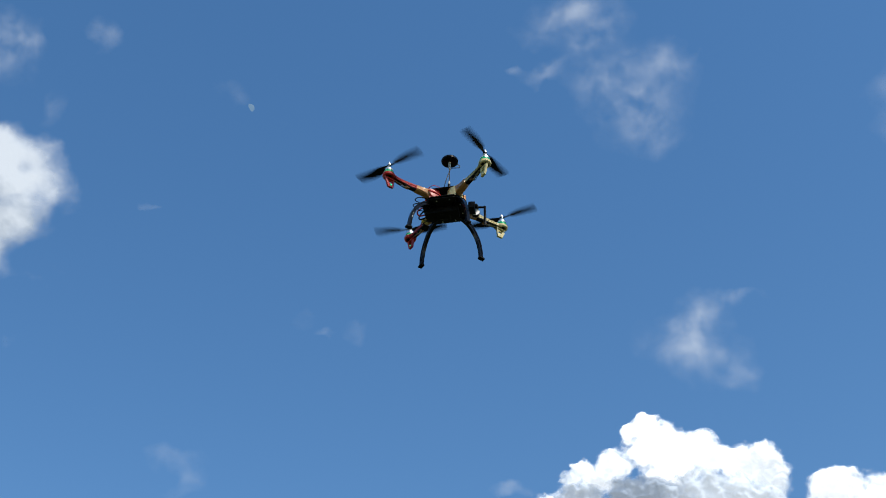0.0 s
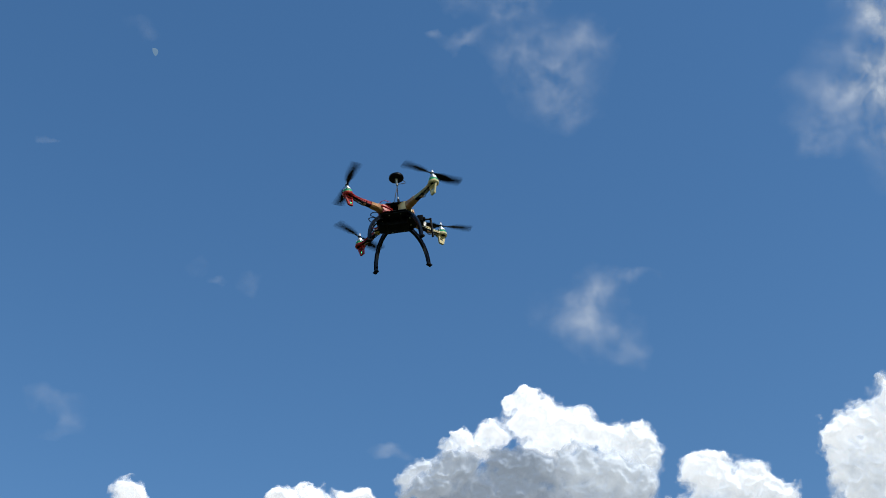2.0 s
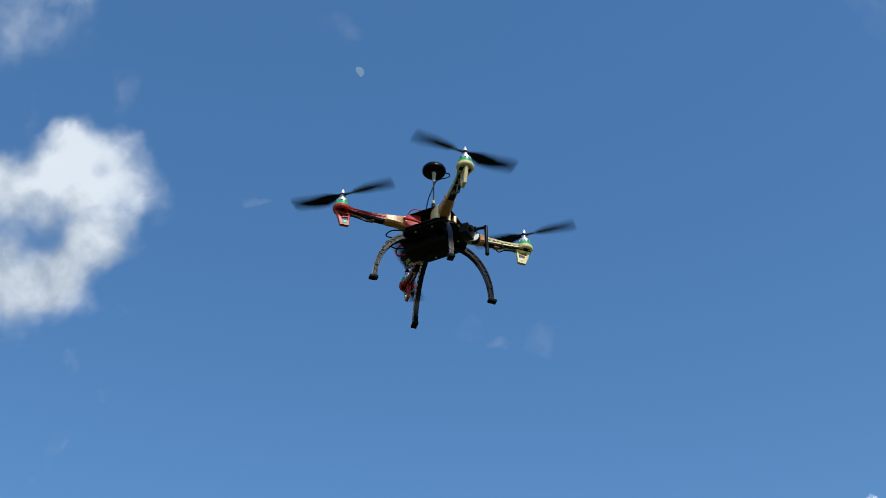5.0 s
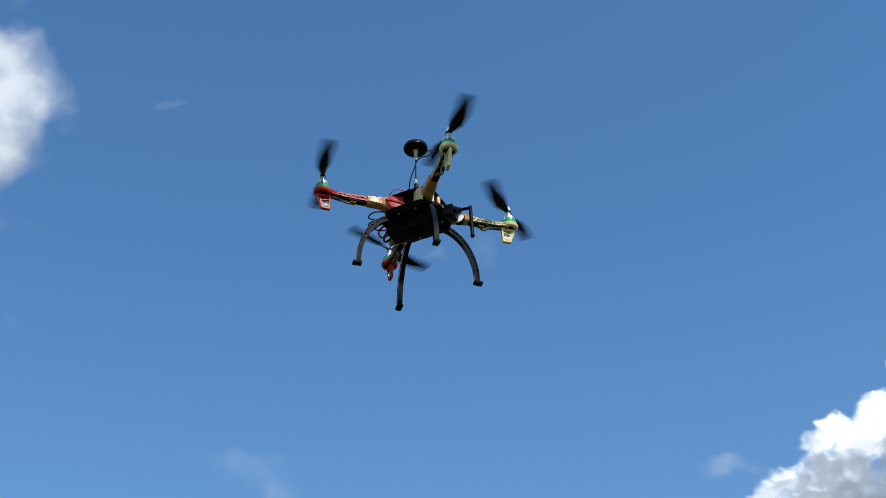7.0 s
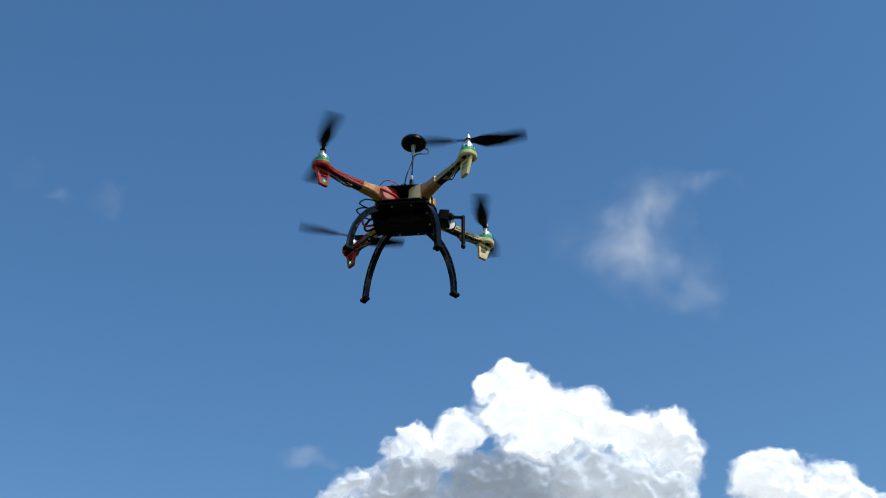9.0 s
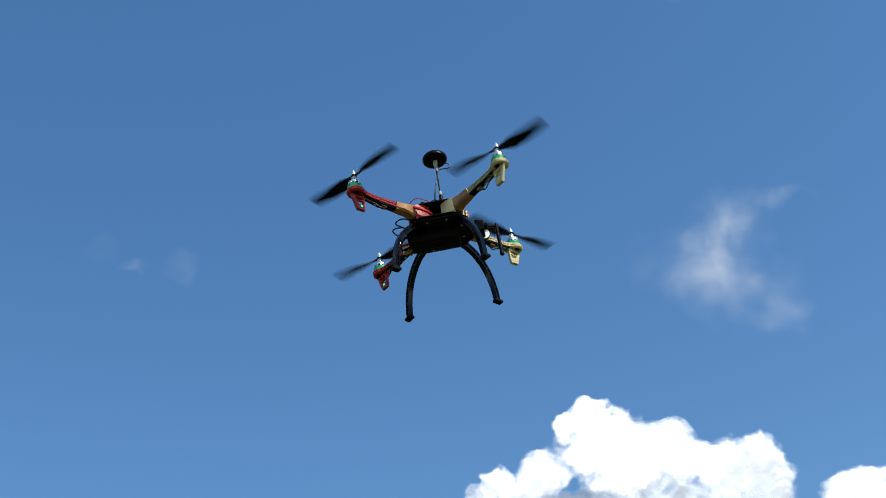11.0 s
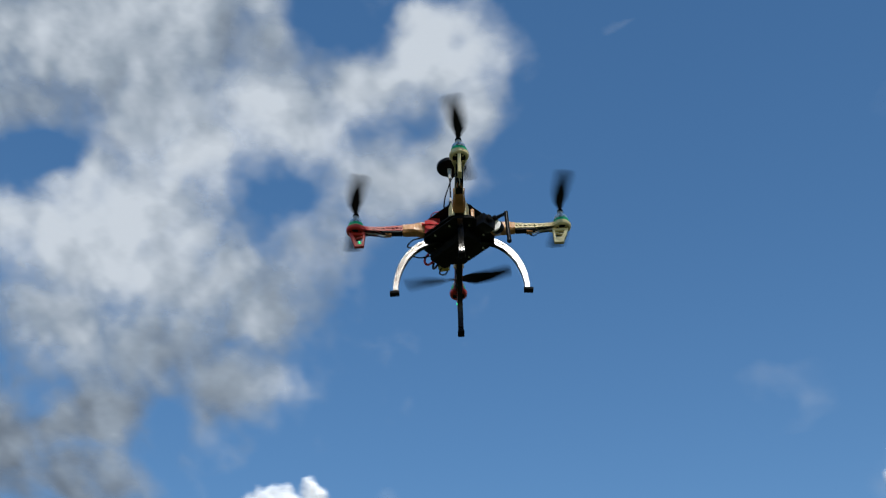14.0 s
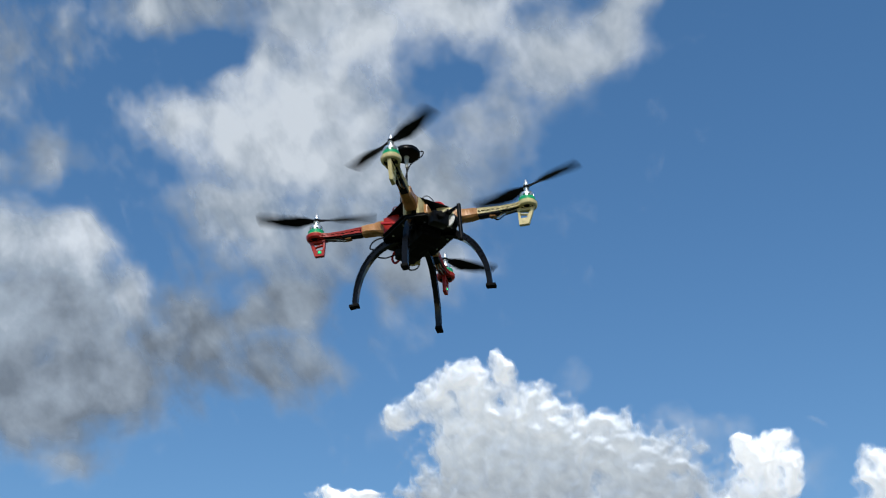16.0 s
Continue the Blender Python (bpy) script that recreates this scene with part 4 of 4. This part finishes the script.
def body():
    for name, lo, hi, a, b, cut, label in (("top_plate", 0.0125, 0.0145, 0.060, 0.060, 0.026, "black fibreglass top plate"),
                                           ("bottom_plate", -0.0300, -0.0277, 0.070, 0.066, 0.030, "black fibreglass bottom plate"),
                                           ("gear_plate", -0.0365, -0.0335, 0.074, 0.062, 0.028, "black slotted landing-gear plate")):
        bm = bmesh.new()
        o = octagon(a, b, cut)
        frame_plate(bm, o, [(x * 0.22, y * 0.22) for x, y in o], lo, hi)
        bmesh.ops.bevel(bm, geom=[e for e in bm.edges], offset=0.0004, segments=1, affect="EDGES")
        part(name, bm, CARBON, drone, label)
    for i in range(8):
        a = math.radians(22.5 + 45 * i)
        bm = bmesh.new()
        rod(bm, (0.056 * math.cos(a), 0.056 * math.sin(a), -0.0385), (0.056 * math.cos(a), 0.056 * math.sin(a), -0.0277), 0.0024, 10)
        part("standoff_screw", bm, STEEL, drone)
    # battery under the gear plate with its strap
    bm = bmesh.new()
    box(bm, (0.112, 0.046, 0.024), (-0.012, 0.000, -0.0490), (0, 0, 0), 0.004)
    battery = part("battery", bm, MATT, drone, "black lithium battery pack strapped underneath")
    for x in (-0.040, 0.018):
        bm = bmesh.new()
        box(bm, (0.016, 0.0485, 0.0265), (x, 0, -0.0490), bevel=0.004)
        part("battery_strap", bm, MATT, battery, "black hook-and-loop strap")
    bm = bmesh.new()
    for y in (-0.012, 0.012):
        box(bm, (0.024, 0.005, 0.0012), (-0.012, y, -0.0612), bevel=0.0004)
    part("battery_marking", bm, CARBON, battery)
    for y, m in ((-0.006, REDWIRE), (0.006, BLACK)):
        bm = bmesh.new()
        tube(bm, [(-0.066, y, -0.050), (-0.088, y * 1.6, -0.054), (-0.094, y * 2.2, -0.038), (-0.078, y * 1.5, -0.020), (-0.052, y, -0.012)], 0.0026, 8, 6)
        part("battery_lead", bm, m, battery)
    bm = bmesh.new()
    box(bm, (0.022, 0.016, 0.009), (-0.078, 0.030, -0.046), (10, 6, 25), 0.001)
    part("battery_plug", bm, material("yellow_plug_plastic", (0.5, 0.36, 0.08), 0.5), battery, "amber power plug")
    # core between the plates
    bm = bmesh.new()
    box(bm, (0.060, 0.044, 0.030), (0, 0, -0.011), bevel=0.003)
    part("power_board", bm, MATT, drone, "black wiring core between the plates")
    # electronics on the top plate
    bm = bmesh.new()
    box(bm, (0.050, 0.034, 0.016), (-0.004, 0.004, 0.0235), (0, 0, 8), 0.002)
    fc = part("flight_controller", bm, BLACK, drone, "black flight controller box on the top plate")
    bm = bmesh.new()
    for i in range(5):
        box(bm, (0.005, 0.003, 0.003), (0.014 - 0.008 * i, -0.0135, 0.0260), (0, 0, 8))
    part("connector_row", bm, WHITE, fc)
    bm = bmesh.new()
    box(bm, (0.028, 0.020, 0.012), (0.030, 0.026, 0.0205), (0, 0, -30), 0.0015)
    part("receiver", bm, BLACK, drone, "black radio receiver")
    bm = bmesh.new()
    box(bm, (0.030, 0.022, 0.016), (-0.034, 0.022, 0.0225), (0, 0, 20), 0.002)
    part("power_module", bm, MATT, drone, "black power module in shrink wrap")
    loops = (((-0.050, -0.020, 0.016), (-0.058, -0.030, 0.036), (-0.040, -0.040, 0.046), (-0.014, -0.038, 0.034), (-0.006, -0.026, 0.022)),
             ((-0.028, -0.022, 0.016), (-0.024, -0.016, 0.042), (0.000, 0.012, 0.049), (0.026, 0.036, 0.044), (0.036, 0.044, 0.015)),
             ((-0.034, -0.010, 0.016), (-0.028, -0.002, 0.046), (-0.006, 0.020, 0.054), (0.020, 0.042, 0.048), (0.030, 0.050, 0.015)),
             ((-0.040, -0.050, 0.012), (-0.046, -0.064, 0.004), (-0.030, -0.068, -0.008), (-0.012, -0.056, -0.014), (-0.010, -0.040, -0.012)))
    for i, pts in enumerate(loops):
        bm = bmesh.new()
        tube(bm, pts, 0.0011 if i == 0 else 0.0023 if i < 3 else 0.0032, 7, 8)
        part("wire_loop", bm, REDWIRE, drone, "looped red wire")
    for i in range(9):
        a = 0.7 * i
        bm = bmesh.new()
        p = Vector((0.045 * math.cos(a), 0.045 * math.sin(a), 0.0150))
        q = Vector((0.052 * math.cos(a + 0.9), 0.052 * math.sin(a + 0.9), 0.0155))
        tube(bm, [p, (p + q) / 2 + Vector((0, 0, 0.014 + 0.004 * (i % 3))), q], 0.0010 + 0.0003 * (i % 2), 6, 8)
        part("cable", bm, (BLACK, GREY, BLACK)[i % 3], drone)
    # loose cables under the tail
    for pts in (((-0.055, -0.030, -0.030), (-0.085, -0.044, -0.030), (-0.100, -0.050, -0.041), (-0.084, -0.036, -0.052), (-0.060, -0.020, -0.050)),
                ((-0.052, -0.048, -0.020), (-0.076, -0.066, -0.024), (-0.090, -0.068, -0.036), (-0.072, -0.052, -0.040)),
                ((-0.056, 0.034, -0.034), (-0.086, 0.044, -0.050), (-0.082, 0.020, -0.064), (-0.058, 0.012, -0.056))):
        bm = bmesh.new()
        tube(bm, pts, 0.0016, 7, 8)
        part("cable", bm, BLACK, drone)


def satellite_receiver():
    x, y = 0.017, -0.040
    bm = bmesh.new()
    lathe(bm, [(0.0065, 0.0140), (0.0065, 0.0200), (0.0048, 0.0210), (0.0048, 0.0400), (0.0038, 0.0420)], (x, y, 0), sides=16)
    mast = part("mast", bm, BLACK, drone, "thin mast with a black socket")
    bm = bmesh.new()
    rod(bm, (x, y, 0.0420), (x, y, 0.1290), 0.0016)
    part("mast_rod", bm, BLACK, mast, "thin black carbon rod")
    for profile in ([(0.0030, 0.0420), (0.0036, 0.0440), (0.0036, 0.0510), (0.0024, 0.0540)],
                    [(0.0024, 0.1130), (0.0036, 0.1150), (0.0036, 0.1250), (0.0056, 0.1420)]):
        bm = bmesh.new()
        lathe(bm, profile, (x, y, 0), sides=16)
        part("mast_collar", bm, GREY, mast, "grey metal mast collar")
    bm = bmesh.new()
    lathe(bm, [(0.0120, 0.1415), (0.0262, 0.1430), (0.0284, 0.1455), (0.0284, 0.1515), (0.0262, 0.1550), (0.0160, 0.1580), (0.0040, 0.1590)], (x, y, 0), sides=40)
    puck = part("antenna_puck", bm, BLACK, drone, "round black satellite receiver puck on a mast")
    bm = bmesh.new()
    tube(bm, [(x + 0.022, y + 0.018, 0.1475), (x + 0.030, y + 0.022, 0.1440), (x + 0.028, y + 0.020, 0.1330), (x + 0.010, y + 0.008, 0.1230), (x + 0.002, y + 0.003, 0.1120),
              (x - 0.003, y - 0.003, 0.0850), (x - 0.009, y - 0.008, 0.0560), (x - 0.013, y - 0.008, 0.0320), (x - 0.014, y - 0.004, 0.0180)], 0.0014, 8, 8)
    part("antenna_cable", bm, BLACK, puck, "thin black cable")


def gimbal():
    bm = bmesh.new()
    box(bm, (0.044, 0.012, 0.006), (0.086, 0.004, -0.0345), bevel=0.001)
    box(bm, (0.020, 0.040, 0.004), (0.078, 0.004, -0.0400), bevel=0.001)
    mount = part("camera_gimbal", bm, BLACK, drone, "small camera gimbal on the nose")
    bm = bmesh.new()
    lathe(bm, [(0.0120, -0.008), (0.0135, -0.006), (0.0135, 0.006), (0.0120, 0.008)], (0.096, 0.018, -0.048), (90, 0, 20), sides=24)
    part("gimbal_motor", bm, BLACK, mount, "black pan motor")
    bm = bmesh.new()
    lathe(bm, [(0.0142, -0.0015), (0.0142, 0.0015)], (0.096, 0.010, -0.048), (90, 0, 20), sides=24)
    part("motor_ring", bm, WHITE, mount, "pale motor ring")
    bm = bmesh.new()
    box(bm, (0.022, 0.036, 0.026), (0.090, -0.012, -0.050), (0, 6, 0), 0.002)
    cam_body = part("small_camera", bm, BLACK, mount, "small black action camera")
    bm = bmesh.new()
    lathe(bm, [(0.0080, 0.0), (0.0080, 0.006), (0.0060, 0.0075)], (0.101, -0.016, -0.048), (0, 90, 0), sides=20)
    part("lens", bm, MATT, cam_body)
    bm = bmesh.new()
    box(bm, (0.018, 0.020, 0.014), (0.082, 0.026, -0.042), (12, 8, 25), 0.003)
    part("tape_patch", bm, TAPE, mount, "crumpled brown tape", smooth=False)
    bm = bmesh.new()
    box(bm, (0.008, 0.028, 0.022), (0.060, -0.018, -0.016), (0, 0, 40), 0.002)
    part("tape_patch", bm, TAPE, mount, "crumpled brown tape", smooth=False)
    for i in range(4):
        bm = bmesh.new()
        tube(bm, [(0.060, 0.010 + 0.004 * i, -0.024), (0.082, 0.020 + 0.004 * i, -0.022 - 0.003 * i), (0.098, 0.024, -0.036), (0.090, 0.016 - 0.003 * i, -0.058)], 0.0012, 6, 6)
        part("gimbal_wire", bm, (COPPER, BLACK, WHITE, BLACK)[i], mount)
    bm = bmesh.new()
    rod(bm, (0.092, 0.004, -0.0330), (0.127, 0.013, -0.0310), 0.0036, 10)
    rod(bm, (0.127, 0.013, -0.0270), (0.129, 0.015, -0.1090), 0.0042, 12)
    lathe(bm, [(0.0042, -0.1120), (0.0050, -0.1105), (0.0050, -0.1060), (0.0042, -0.1045)], (0.129, 0.015, 0), sides=12)
    part("guard_bar", bm, BLACK, mount, "upright black guard bar in front of the camera")


ARMS = [arm(k) for k in range(4)]
for k in range(4):
    motor(k)
PROPS = [propeller(k) for k in range(4)]
for k, (fr, fz) in enumerate(((0.138, -0.176), (0.128, -0.183), (0.139, -0.174), (0.143, -0.173))):
    leg(k, fr, fz)
body()
satellite_receiver()
gimbal()


# ---- what moves ----
def blade_turns(k, marks):
    """A row for every picture: about thirty-six degrees each, through the marked blade directions."""
    times = [r[0] for r in FLIGHT]
    rows, total = [], float(marks[0])
    for i in range(len(times) - 1):
        n = round((times[i + 1] - times[i]) * FPS)
        turn = SPIN[k] * 36.0 * n
        gap = (marks[i + 1] - total - turn) % 180.0
        if gap > 90:
            gap -= 180.0
        for j in range(n):
            rows.append((times[i] + j / FPS, total + (turn + gap) * j / n))
        total += turn + gap
    rows.append((times[-1], total))
    return rows


def motions():
    walk(drone, [(t, glide(FLIGHT, t)) for t in STEPS])
    for k, marks in enumerate((BLADES_0, BLADES_1, BLADES_2, BLADES_3)):
        p = PROPS[k].location.copy()
        walk(PROPS[k], [(t, pose(p.x, p.y, p.z, 0, 0, a)) for t, a in blade_turns(k, marks)])
    for ob, first, last in drifting:
        walk(ob, [(0.0, Matrix.Translation(first)), (8.0, Matrix.Translation((first + last) / 2)), (16.0, Matrix.Translation(last))])


motions()
